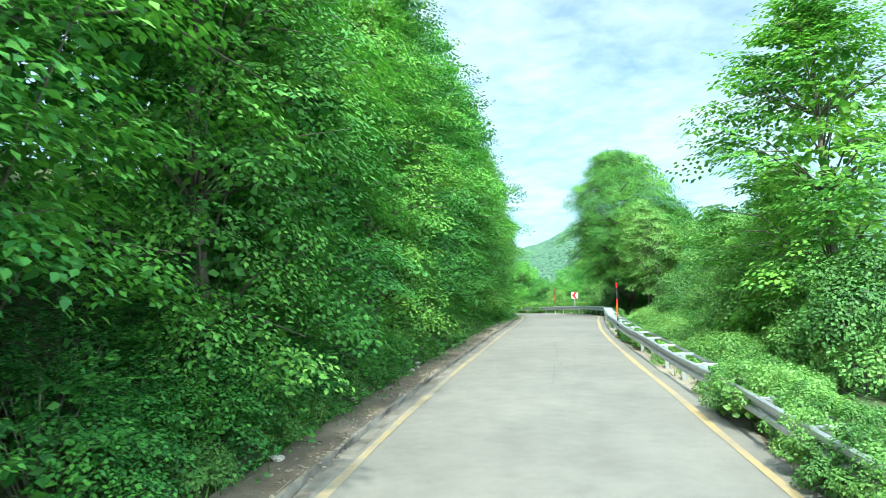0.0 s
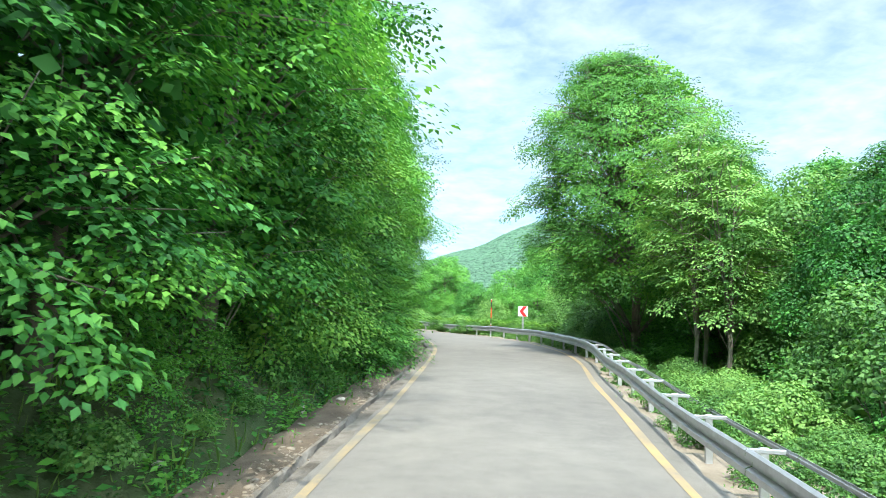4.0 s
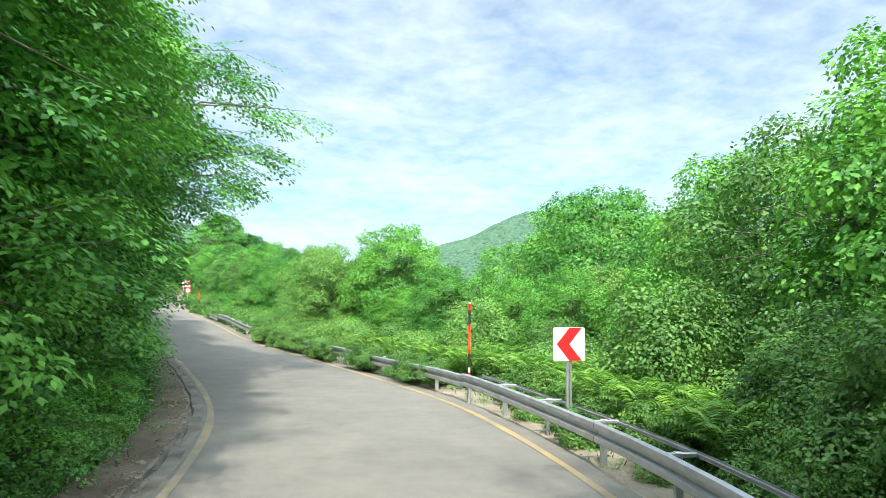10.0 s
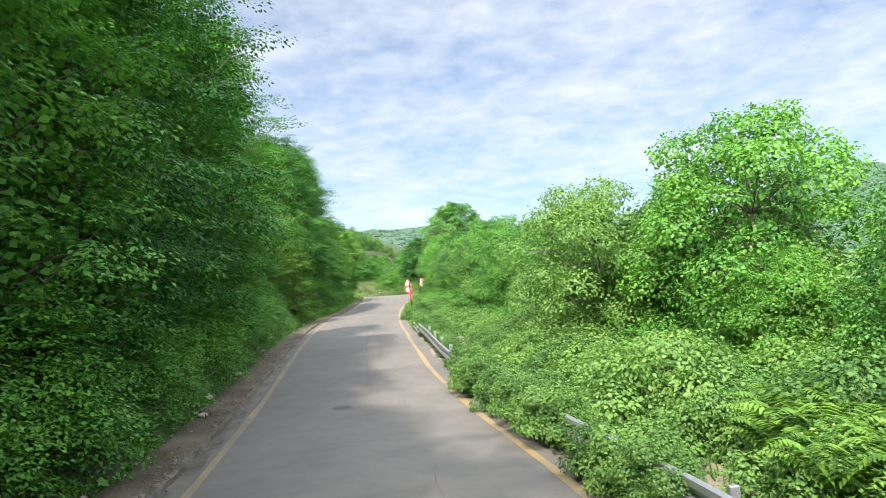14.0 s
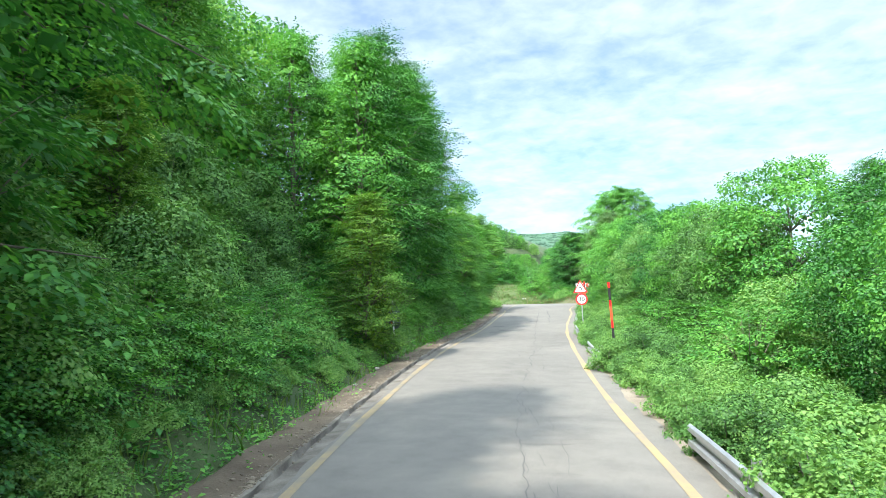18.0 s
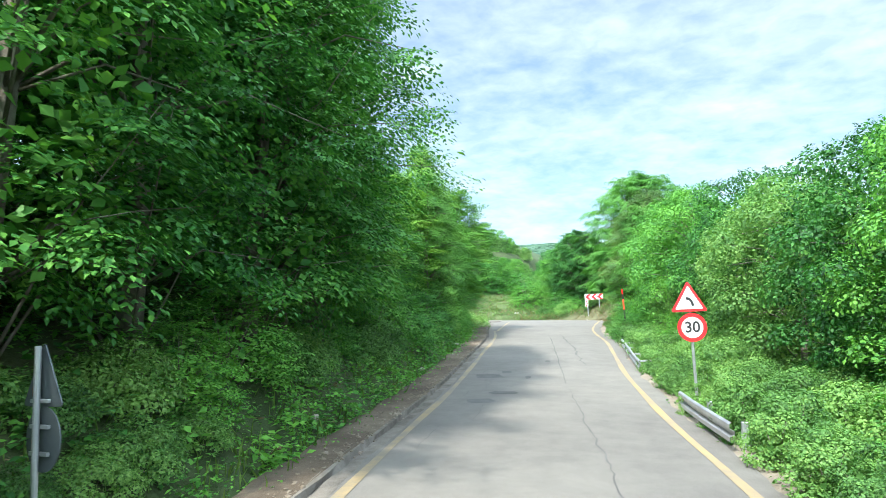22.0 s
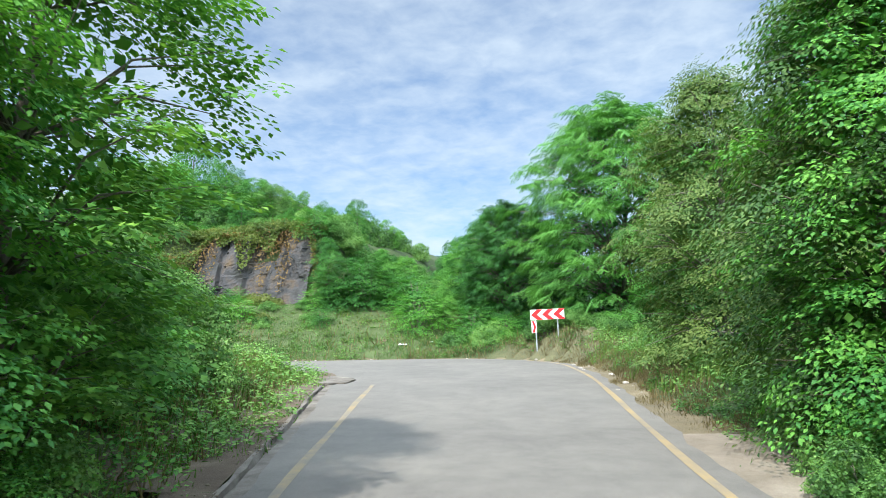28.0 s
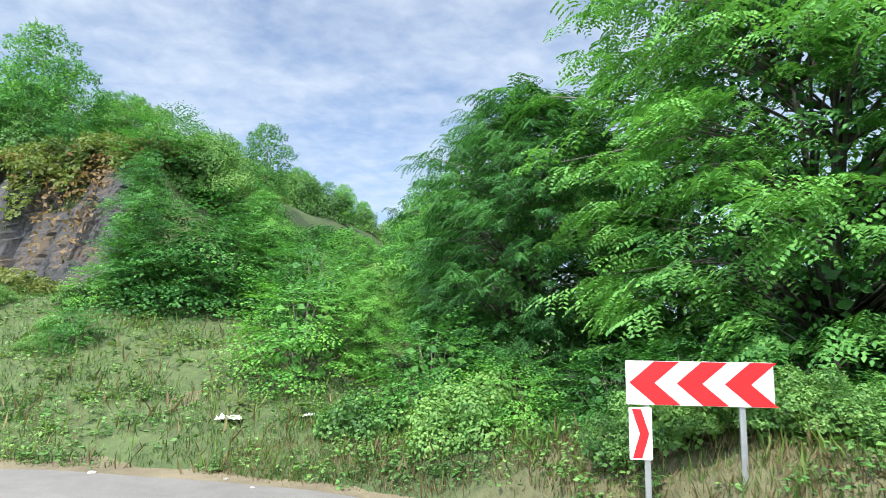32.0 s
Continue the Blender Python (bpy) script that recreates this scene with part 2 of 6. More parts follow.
ground_region(-52.0, 178.0, 18.0, 25.0, (0.070, 0.100, 0.032))
ground_region(-22.0, 165.0, 7.0, 11.0, (0.100, 0.098, 0.046))
M_DIRT = rough_surface("verge_dirt", (0.063, 0.045, 0.031), (0.105, 0.079, 0.055), (0.168, 0.134, 0.101), 0.9, 22.0, 0.95, 0.8, 0.03)
M_GRAVEL = rough_surface("verge_gravel", (0.150, 0.122, 0.092), (0.215, 0.180, 0.140), (0.285, 0.245, 0.195), 0.9, 26.0, 0.95, 0.8, 0.03)
M_STRAW = rough_surface("straw_ground", (0.095, 0.078, 0.046), (0.150, 0.122, 0.072), (0.215, 0.175, 0.110), 0.7, 24.0, 0.95, 0.8, 0.04)
M_CONCRETE = rough_surface("gutter_concrete", (0.070, 0.058, 0.046), (0.140, 0.124, 0.106), (0.225, 0.204, 0.176), 1.6, 40.0, 0.9, 0.7, 0.02)
M_ROCK = rough_surface("cliff_rock", (0.024, 0.026, 0.020), (0.055, 0.054, 0.057), (0.098, 0.068, 0.040), 0.8, 5.0, 0.9, 0.9, 0.12)
M_CREEPER = leaf_material("creeper_leaf", (0.050, 0.100, 0.022), (0.100, 0.160, 0.036), (0.170, 0.195, 0.055), glow=0.35)
M_RUST = leaf_material("browned_leaf", (0.064, 0.048, 0.020), (0.120, 0.084, 0.036), (0.184, 0.120, 0.048), glow=0.35)
M_STONE = rough_surface("loose_stone", (0.252, 0.227, 0.193), (0.353, 0.319, 0.277), (0.462, 0.437, 0.395), 2.0, 30.0, 0.9, 0.6, 0.02)
M_STEEL = plain("galvanised_steel", (0.46, 0.48, 0.50), 0.42, 0.75, 0.18, 3.0)
M_WHITE = plain("sign_white", (0.66, 0.66, 0.65), 0.4, 0, 0.05)
M_RED = plain("sign_red", (0.70, 0.015, 0.018), 0.4, 0, 0.12)
M_ORANGE = plain("pole_orange", (0.75, 0.085, 0.030), 0.5, 0, 0.15)
M_BLACK = plain("sign_black", (0.02, 0.02, 0.022), 0.5, 0, 0.2)
M_GREY = plain("sign_back_grey", (0.085, 0.105, 0.115), 0.5, 0.2, 0.1)
M_RUSTY = plain("sticker_red", (0.30, 0.06, 0.05), 0.6, 0, 0.2)
M_DEAD = leaf_material("dead_leaf", (0.10, 0.065, 0.035), (0.19, 0.13, 0.075), (0.33, 0.25, 0.15), glow=0.15, rough=0.8)
M_LITTER = plain("litter_white", (0.75, 0.75, 0.72), 0.6, 0, 0.1)


def asphalt():
    m, n, l, b = material("asphalt", 0.9)
    v = n.new("ShaderNodeTexCoord").outputs["Object"]
    big, mid, fine = noise_tex(n, l, 0.22, 5, 0.6, v), noise_tex(n, l, 1.7, 6, 0.7, v), noise_tex(n, l, 95.0, 3, 0.7, v)
    col = ramp_of(n, l, big, (0.32, (0.120, 0.112, 0.103)), (0.5, (0.144, 0.135, 0.123)), (0.7, (0.166, 0.155, 0.139)))
    col = mix(n, l, 0.7, col, ramp_of(n, l, mid, (0.36, (0.42, 0.42, 0.42)), (0.64, (0.58, 0.58, 0.57))), "OVERLAY")
    col = mix(n, l, 0.8, col, ramp_of(n, l, fine, (0.3, (0.36, 0.36, 0.36)), (0.7, (0.64, 0.64, 0.64))), "OVERLAY")
    l.new(col, b.inputs["Base Color"])
    bump(n, l, b, fine, 0.5, 0.006)
    return m


def line_paint(name="yellow_line_paint", worn=0.0):
    m, n, l, b = material(name, 0.75)
    v = n.new("ShaderNodeTexCoord").outputs["Object"]
    wear, fine = noise_tex(n, l, 0.9, 6, 0.75, v), noise_tex(n, l, 60.0, 3, 0.7, v)
    s = n.new("ShaderNodeMath")
    s.operation, s.inputs[1].default_value = "MULTIPLY_ADD", 0.35
    l.new(fine, s.inputs[0])
    l.new(wear, s.inputs[2])
    col = ramp_of(n, l, s.outputs[0], (0.50 + worn, (0.172, 0.155, 0.126)), (0.74 + worn, (0.300, 0.222, 0.112)), (min(1.0, 1.0 + worn), (0.420, 0.275, 0.095)))
    l.new(col, b.inputs["Base Color"])
    bump(n, l, b, fine, 0.3, 0.004)
    return m


M_ASPHALT, M_LINE, M_LINE_OLD = asphalt(), line_paint(), line_paint("worn_yellow_line_paint", 0.09)
M_PATCH = rough_surface("tar_patch", (0.063, 0.061, 0.059), (0.088, 0.084, 0.081), (0.126, 0.122, 0.118), 1.5, 60.0, 0.9, 0.5, 0.01)


# ---- mesh helpers ----
def mesh_of(name, verts, faces, mat, smooth=False):
    me = bpy.data.meshes.new(name)
    me.from_pydata([tuple(v) for v in verts], [], faces)
    me.materials.append(mat)
    if smooth:
        me.shade_smooth()
    return me


def fast_mesh(name, verts, tris, mat):
    """A mesh of triangles from arrays."""
    me = bpy.data.meshes.new(name)
    verts, tris = np.ascontiguousarray(verts, np.float32), np.ascontiguousarray(tris, np.int32)
    me.vertices.add(len(verts))
    me.vertices.foreach_set("co", verts.ravel())
    me.loops.add(tris.size)
    me.loops.foreach_set("vertex_index", tris.ravel())
    me.polygons.add(len(tris))
    me.polygons.foreach_set("loop_start", np.arange(0, tris.size, 3, dtype=np.int32))
    me.update(calc_edges=True)
    me.materials.append(mat)
    return me


def child(name, me, parent, label="", m=None):
    ob = new(name, me)
    ob.parent = parent
    if m is not None:
        ob.matrix_basis = m
    if label:
        ob["label"] = label
    return ob


def part(name, bm, mat, parent, label=""):
    me = bpy.data.meshes.new(name)
    bm.to_mesh(me)
    bm.free()
    me.materials.append(mat)
    return child(name, me, parent, label)


def box(bm, size, m, bev=0.0):
    r = bmesh.ops.create_cube(bm, size=1, matrix=m @ Matrix.Diagonal((*size, 1)))
    if bev:
        es = list({e for v in r["verts"] for e in v.link_edges})
        bmesh.ops.bevel(bm, geom=es, offset=bev, segments=1, affect="EDGES")


def tube(points, radii, sides=6):
    """A tapered tube along points."""
    pts = [Vector(p) for p in points]
    verts, faces = [], []
    for n, p in enumerate(pts):
        d = (pts[min(n + 1, len(pts) - 1)] - pts[max(n - 1, 0)]).normalized()
        a = d.cross(Vector((0.31, 0.17, 0.93))).normalized()
        b = d.cross(a)
        for k in range(sides):
            w = 2 * math.pi * k / sides
            verts.append(p + (a * math.cos(w) + b * math.sin(w)) * radii[n])
    for n in range(len(pts) - 1):
        for k in range(sides):
            k2 = (k + 1) % sides
            faces.append((n * sides + k, n * sides + k2, (n + 1) * sides + k2, (n + 1) * sides + k))
    faces.append(tuple(range(sides))[::-1])
    faces.append(tuple(range((len(pts) - 1) * sides, len(pts) * sides)))
    return verts, faces


# ---- the road's line ----
CENTRE = np.array([
    (-4.40, -37.0, 0.0), (-3.05, -26.0, 0.0), (-1.67, -14.91, 0.00), (-0.34, -3.99, 0.00), (1.09, 7.05, 0.20), (2.79, 17.67, 0.57), (4.73, 28.46, 1.03),
    (6.98, 39.58, 1.28), (8.58, 50.39, 1.44), (8.16, 61.17, 1.41), (5.00, 71.89, 1.34), (0.83, 81.91, 1.54),
    (-3.40, 91.97, 2.10), (-7.66, 102.17, 2.36), (-11.37, 112.49, 2.69), (-14.58, 123.09, 3.03), (-17.81, 133.23, 3.55),
    (-21.15, 143.77, 3.95), (-23.2, 154.0, 4.30), (-25.2, 160.8, 4.42), (-29.0, 166.0, 4.42), (-35.0, 167.3, 4.45),
    (-41.0, 163.5, 4.6), (-45.5, 156.5, 4.9), (-49.5, 147.5, 5.3), (-54.0, 137.0, 5.8)])


def spline(c, per=24):
    """Catmull-Rom through the points of c."""
    p = np.vstack([2 * c[0] - c[1], c, 2 * c[-1] - c[-2]])
    outp = []
    for n in range(1, len(p) - 2):
        u = np.linspace(0, 1, per, endpoint=False)[:, None]
        a, b, d, e = p[n - 1], p[n], p[n + 1], p[n + 2]
        outp.append(0.5 * (2 * b + (d - a) * u + (2 * a - 5 * b + 4 * d - e) * u**2 + (3 * b - a - 3 * d + e) * u**3))
    return np.vstack(outp + [c[-1:]])


LINE = spline(CENTRE)
_len = np.r_[0, np.cumsum(np.linalg.norm(np.diff(LINE[:, :2], axis=0), axis=1))]
_zero = _len[np.argmin(np.abs(LINE[:, 1]) + 100 * (LINE[:, 0] < -10))]
LS = _len - _zero                      # metres along the road from the walk's start
_tan = np.gradient(LINE[:, :2], axis=0)
_tan /= np.linalg.norm(_tan, axis=1)[:, None]
SIDE = np.stack([_tan[:, 1], -_tan[:, 0]], 1)      # to the right
S_END = LS[-1]
# half widths from the middle to the painted lines
W_LEFT = ((-60, 2.5), (13, 2.55), (19, 2.42), (25, 2.2), (31, 2.18), (40, 2.4), (47, 2.5), (60, 2.58), (75, 2.55), (82, 2.4), (100, 2.34), (112, 2.4), (130, 2.35), (145, 2.25),
          (150, 2.8), (155, 3.7), (159, 4.5), (164, 5.2), (175, 5.4), (182, 5.2), (240, 5.0))
W_RIGHT = ((-60, 2.65), (13, 2.65), (20, 2.42), (26, 2.2), (32, 2.12), (40, 2.25), (46, 2.72), (58, 2.78), (65, 2.72), (71, 2.6), (77, 2.38), (82, 2.15), (88, 1.95), (95, 2.0), (100, 2.24),
           (110, 2.42), (118, 2.42), (125, 2.2), (131, 2.3), (137, 2.68), (142, 2.95), (150, 3.0), (158, 2.86), (163, 3.1), (166, 3.3), (169, 4.1), (172, 5.2), (174.5, 6.0), (177, 4.8), (180, 3.3), (240, 3.0))


_ws = np.arange(-60, 240, 0.5)
_bell = np.exp(-np.linspace(-2.2, 2.2, 21) ** 2)
_soft = [np.convolve(np.pad(np.interp(_ws, *zip(*w)), 10, "edge"), _bell / _bell.sum(), "valid") for w in (W_LEFT, W_RIGHT)]


def half(s, right):
    return np.interp(s, _ws, _soft[1 if right else 0])


def at(s, off, up=0.0):
    """World place at s along the road, off to the right of its middle, up above it."""
    x, y, z = (np.interp(s, LS, LINE[:, k]) for k in range(3))
    nx, ny = np.interp(s, LS, SIDE[:, 0]), np.interp(s, LS, SIDE[:, 1])
    return np.stack([x + nx * off, y + ny * off, z + up + 0 * np.asarray(off)], -1)


def heading(s):
    """Degrees by which the road's way at s is turned left from +y."""
    nx, ny = np.interp(s, LS, SIDE[:, 0]), np.interp(s, LS, SIDE[:, 1])
    return math.degrees(math.atan2(ny, nx))


def locate(x, y):
    """Nearest s and signed offset of places, and the road's height there."""
    x, y = np.asarray(x, float).ravel(), np.asarray(y, float).ravel()
    s, off, z = np.empty(len(x)), np.empty(len(x)), np.empty(len(x))
    for a in range(0, len(x), 4000):
        b = slice(a, a + 4000)
        dx, dy = x[b, None] - LINE[None, ::3, 0], y[b, None] - LINE[None, ::3, 1]
        d2 = dx * dx + dy * dy
        n = d2.argmin(1)
        r = np.arange(len(n))
        sg = dx[r, n] * SIDE[::3][n, 0] + dy[r, n] * SIDE[::3][n, 1]
        s[b], off[b], z[b] = LS[::3][n], np.sign(sg) * np.sqrt(d2[r, n]), LINE[::3, 2][n]
    return s, off, z


def wave(x, y, size, seed=0):
    """Smooth noise of sines, about -1 to 1."""
    a, b = x / size, y / size
    return (np.sin(a * 1.7 + b * 2.3 + seed) + np.sin(a * -2.9 + b * 1.3 + seed * 2.1) + np.sin(a * 4.1 + b * 3.7 + seed * 0.7) * 0.6
            + np.sin(a * 5.3 - b * 6.1 + seed * 1.3) * 0.4) / 3


def smooth(v, a, b):
    u = np.clip((v - a) / (b - a), 0, 1)
    return u * u * (3 - 2 * u)


HILLS = [(254, 922, 136, 130, 170), (165, 940, 98, 120, 170), (470, 800, 158, 140, 200), (130, 840, 60, 100, 110), (-581, 1760, 205, 420, 250), (-1150, 1500, 180, 400, 300),
         (900, 900, 190, 300, 300), (-20, 880, 44, 120, 90), (1000, -300, 200, 400, 400), (-1100, -500, 200, 400, 500), (100, -1100, 160, 500, 300)]


MOUND = 1.15                           # rise on which the bend board stands


def height(x, y):
    x, y = np.asarray(x, float).ravel(), np.asarray(y, float).ravel()
    s, off, zr = locate(x, y)
    dl = -off - half(s, False)
    dr = off - half(s, True)
    n1, n2 = wave(x, y, 6.0, 1), wave(x, y, 1.3, 4)
    # hillside above the road on the left, lower inside the last bend
    steep = np.interp(s, [-40, 100, 150, 160, 175], [0.62, 0.62, 0.5, 0.28, 0.12])
    left = -0.22 + 0.65 * smooth(dl, 1.1, 2.6) + steep * np.maximum(dl - 2.0, 0) * (1 + 0.15 * n1)
    left = np.minimum(left, 5.0 + 0.12 * np.maximum(dl, 0)) * (1 - 0.7 * smooth(dl, 30, 70))
    # slope below the road on the right; past the bend it climbs to the cliff
    up = smooth(s, 173, 180)
    down = -0.22 + 0.22 * smooth(dr, 0.9, 2.0) - 0.13 * np.maximum(dr - 2.0, 0)
    bank = -0.22 + 0.22 * smooth(dr, 0.9, 2.0) + np.minimum(0.38 * np.maximum(dr - 1.0, 0), 3.6) + 6.1 * smooth(y, 182.0, 183.4) * smooth(-x, 39.0, 45.0) + 7.2 * smooth(y, 184.0, 212.0) * smooth(-x, 40.0, 62.0) + 6.5 * smooth(y, 182.5, 203.0) * smooth(-x, 57.0, 72.0)
    down += MOUND * np.exp(-((x + 23.0) / 6.0) ** 2 - ((y - 171.4) / 3.5) ** 2) * smooth(dr, 0.2, 1.6)
    down += 0.65 * smooth(dr, 0.5, 2.6) * smooth(s, 154, 161) * (1 - smooth(dr, 6, 10))
    right = np.maximum(down, -7) * (1 - up) + np.minimum(bank, 19.0) * up
    z = zr + np.where(off < 0, left, right) * (np.where(off < 0, dl, dr) > 0.35)
    edge = np.where(off < 0, dl, dr)
    z += np.where(edge > 0.9, 0.10 * n2 * smooth(edge, 0.9, 3) + 0.35 * n1 * smooth(edge, 3, 9), 0)
    z -= np.where(edge < 0.36, 0.12, 0.0)
    far = smooth(np.abs(off), 70, 260)
    hills = -10 + 12 * wave(x, y, 120.0, 3) * smooth(np.abs(off), 100, 400)
    for hx, hy, hz, wx, wy in HILLS:
        hills = np.maximum(hills, hz * np.exp(-((x - hx) / wx) ** 2 / 2 - ((y - hy) / wy) ** 2 / 2) * (1 + 0.05 * wave(x, y, 60, 5)) - 8)
    return z * (1 - far) + hills * far


# ---- ground ----
def stretched(a, b, step, reach, grow=1.16):
    core = list(np.arange(a, b, step))
    d, lo, hi = step, [a], [core[-1]]
    while hi[-1] < reach:
        d *= grow
        hi.append(hi[-1] + min(d, 55))
    d = step
    while lo[-1] > -reach:
        d *= grow
        lo.append(lo[-1] - min(d, 90))
    return np.array(lo[:0:-1] + core + hi[1:])


gx, gy = stretched(-72, 34, 0.9, 2600), stretched(-30, 196, 0.9, 2600)
GX, GY = np.meshgrid(gx, gy)
GZ = height(GX, GY)
nx_, ny_ = len(gx), len(gy)
idx = np.arange(nx_ * ny_).reshape(ny_, nx_)
q = np.stack([idx[:-1, :-1], idx[:-1, 1:], idx[1:, 1:], idx[1:, :-1]], -1).reshape(-1, 4)
tri = np.vstack([q[:, [0, 1, 2]], q[:, [0, 2, 3]]])
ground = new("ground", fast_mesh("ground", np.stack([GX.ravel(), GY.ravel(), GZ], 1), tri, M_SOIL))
ground.data.shade_smooth()
tagged(ground, "earth slopes with leaf litter and low green growth", "ground", kind="structure")


def zat(x, y):
    """Height of the ground sheet's own faces, by bilinear steps."""
    x, y = np.atleast_1d(np.asarray(x, float)), np.atleast_1d(np.asarray(y, float))
    i, j = np.clip(np.searchsorted(gx, x) - 1, 0, nx_ - 2), np.clip(np.searchsorted(gy, y) - 1, 0, ny_ - 2)
    u, v = (x - gx[i]) / (gx[i + 1] - gx[i]), (y - gy[j]) / (gy[j + 1] - gy[j])
    g = GZ.reshape(ny_, nx_)
    return g[j, i] * (1 - u) * (1 - v) + g[j, i + 1] * u * (1 - v) + g[j + 1, i] * (1 - u) * v + g[j + 1, i + 1] * u * v


def strip(name, s0, s1, offs, ups, mat, step=0.5, wander=None):
    """A strip along the road: offs(s) and ups give its cross-section; top and sides."""
    ss = np.arange(s0, s1 + 1e-6, step)
    rows = []
    for o, u in zip(offs, ups):
        oo = o(ss) if callable(o) else np.full(len(ss), o)
        if wander is not None:
            oo = oo + wander(ss, len(rows))
        rows.append(at(ss, oo, u))
    v = np.stack(rows, 1).reshape(-1, 3)
    k = len(offs)
    f = [(a * k + b, a * k + b + 1, (a + 1) * k + b + 1, (a + 1) * k + b) for a in range(len(ss) - 1) for b in range(k - 1)]
    f = [(p[0], p[1], p[2], p[3]) for p in f]
    return mesh_of(name, v, f, mat)


def ragged(amount, seed):
    def w(ss, row):
        return amount * (np.sin(ss * 1.9 + seed + row) + np.sin(ss * 4.7 + seed * 2 + row * 3) * 0.6 + np.sin(ss * 11.3 + seed) * 0.3)
    return w


def edge_fade(s):
    return half(s, True) + 0.44 + 0.05 * np.sin(s * 1.3) + 0.035 * np.sin(s * 4.1 + 1) + 0.03 * np.sin(s * 9.7)


road = new("road", strip("road", -50, S_END - 1, [lambda s: -half(s, False) - 0.22, lambda s: -half(s, False) * 0.5, lambda s: 0 * s, lambda s: half(s, True) * 0.5, lambda s: half(s, True), edge_fade, lambda s: edge_fade(s) + 0.03],
                         [0.005, 0.03, 0.04, 0.03, 0.012, 0.0, -0.12], M_ASPHALT))
tagged(road, "worn pale grey asphalt lane with cracks and patches", "road", kind="structure")


def on_ground(s, off, sink=0.0):
    p = at(s, off)
    return Vector((p[0], p[1], float(zat(p[0], p[1])[0]) - sink))


# painted edge lines, gutter and verges
def left_line(s):
    return np.minimum(half(s, False), np.interp(s, [146, 150, 155, 159, 164], [9.0, 2.6, 3.15, 3.62, 3.95]))


for s0, s1, right in ((-50, 163.5, False), (-50, 173, True)):
    w = [lambda s, d=d: (half(s, True) if right else -left_line(s)) + d for d in (-0.07, 0.07)]
    line = new("edge_line", strip("edge_line", s0, s1, w, [0.020, 0.020], M_LINE if right else M_LINE_OLD, 0.5, lambda ss, row: 0.012 * np.sin(ss * 0.9 + row * 2)))
    tagged(line, "faded yellow painted edge line on the asphalt", "road marking", kind="structure")

gutter = new("gutter", strip("gutter", -50, 164, [lambda s, d=d: -half(s, False) - d for d in (0.15, 0.25, 0.35, 0.375, 0.43, 0.45, 0.54, 0.58)],
                             [0.010, 0.008, 0.0, -0.055, -0.05, 0.045, 0.050, -0.15], M_CONCRETE, 0.35, ragged(0.022, 3)))
tagged(gutter, "low concrete drainage gutter with a worn lip", "gutter", kind="structure")


def verge(name, s0, s1, side, inner, outer, mat, label):
    ss = np.arange(s0, s1, 0.5)
    rows = []
    for k, u in enumerate(np.linspace(0, 1, 6)):
        o = side * (half(ss, side > 0) + inner + (outer - inner) * u + (0.05 * np.sin(ss * 3.1 + k) if k else 0))
        p = at(ss, o)
        g = zat(p[:, 0], p[:, 1])
        first = p[:, 2] + ((0.05 if inner > 0.3 else 0.03) if side < 0 else -0.03)
        p[:, 2] = first * (1 - u) ** 2 + (1 - (1 - u) ** 2) * np.maximum(g + 0.02, first) + 0.03 * np.sin(ss * 5.3 + k * 2) * u * (1 - u)
        if k == 5:
            p[:, 2] = g - 0.10
        rows.append(p)
    v = np.stack(rows, 1).reshape(-1, 3)
    n = len(ss)
    f = [(a * 6 + b, a * 6 + b + 1, (a + 1) * 6 + b + 1, (a + 1) * 6 + b) for a in range(n - 1) for b in range(5)]
    ob = new(name, mesh_of(name, v, f, mat, True))
    return tagged(ob, label, "verge", kind="structure")


verge("verge_inside", 151, 164, -1, 0.54, 2.6, M_DIRT, "dusty earth beside the end of the gutter")
verge("verge_bend", 163.8, 186, -1, 0.12, 3.0, M_DIRT, "dusty earth with weeds inside the bend")
verge("verge_left", -50, 151.5, -1, 0.50, 1.4, M_DIRT, "brown dirt bank with leaf litter beside the gutter")
verge("verge_right", -50, 155.5, 1, 0.36, 2.6, M_GRAVEL, "dusty gravel verge beside the asphalt edge")
verge("verge_dry", 155, 182, 1, 0.36, 4.6, M_STRAW, "pale dry verge of straw and earth round the bend")
verge("verge_bank", 181.5, 195, 1, 0.36, 2.6, M_DIRT, "earth verge below the rock face")


# ---- plants ----
def unit(v):
    return v / np.maximum(np.linalg.norm(v, axis=-1, keepdims=True), 1e-9)


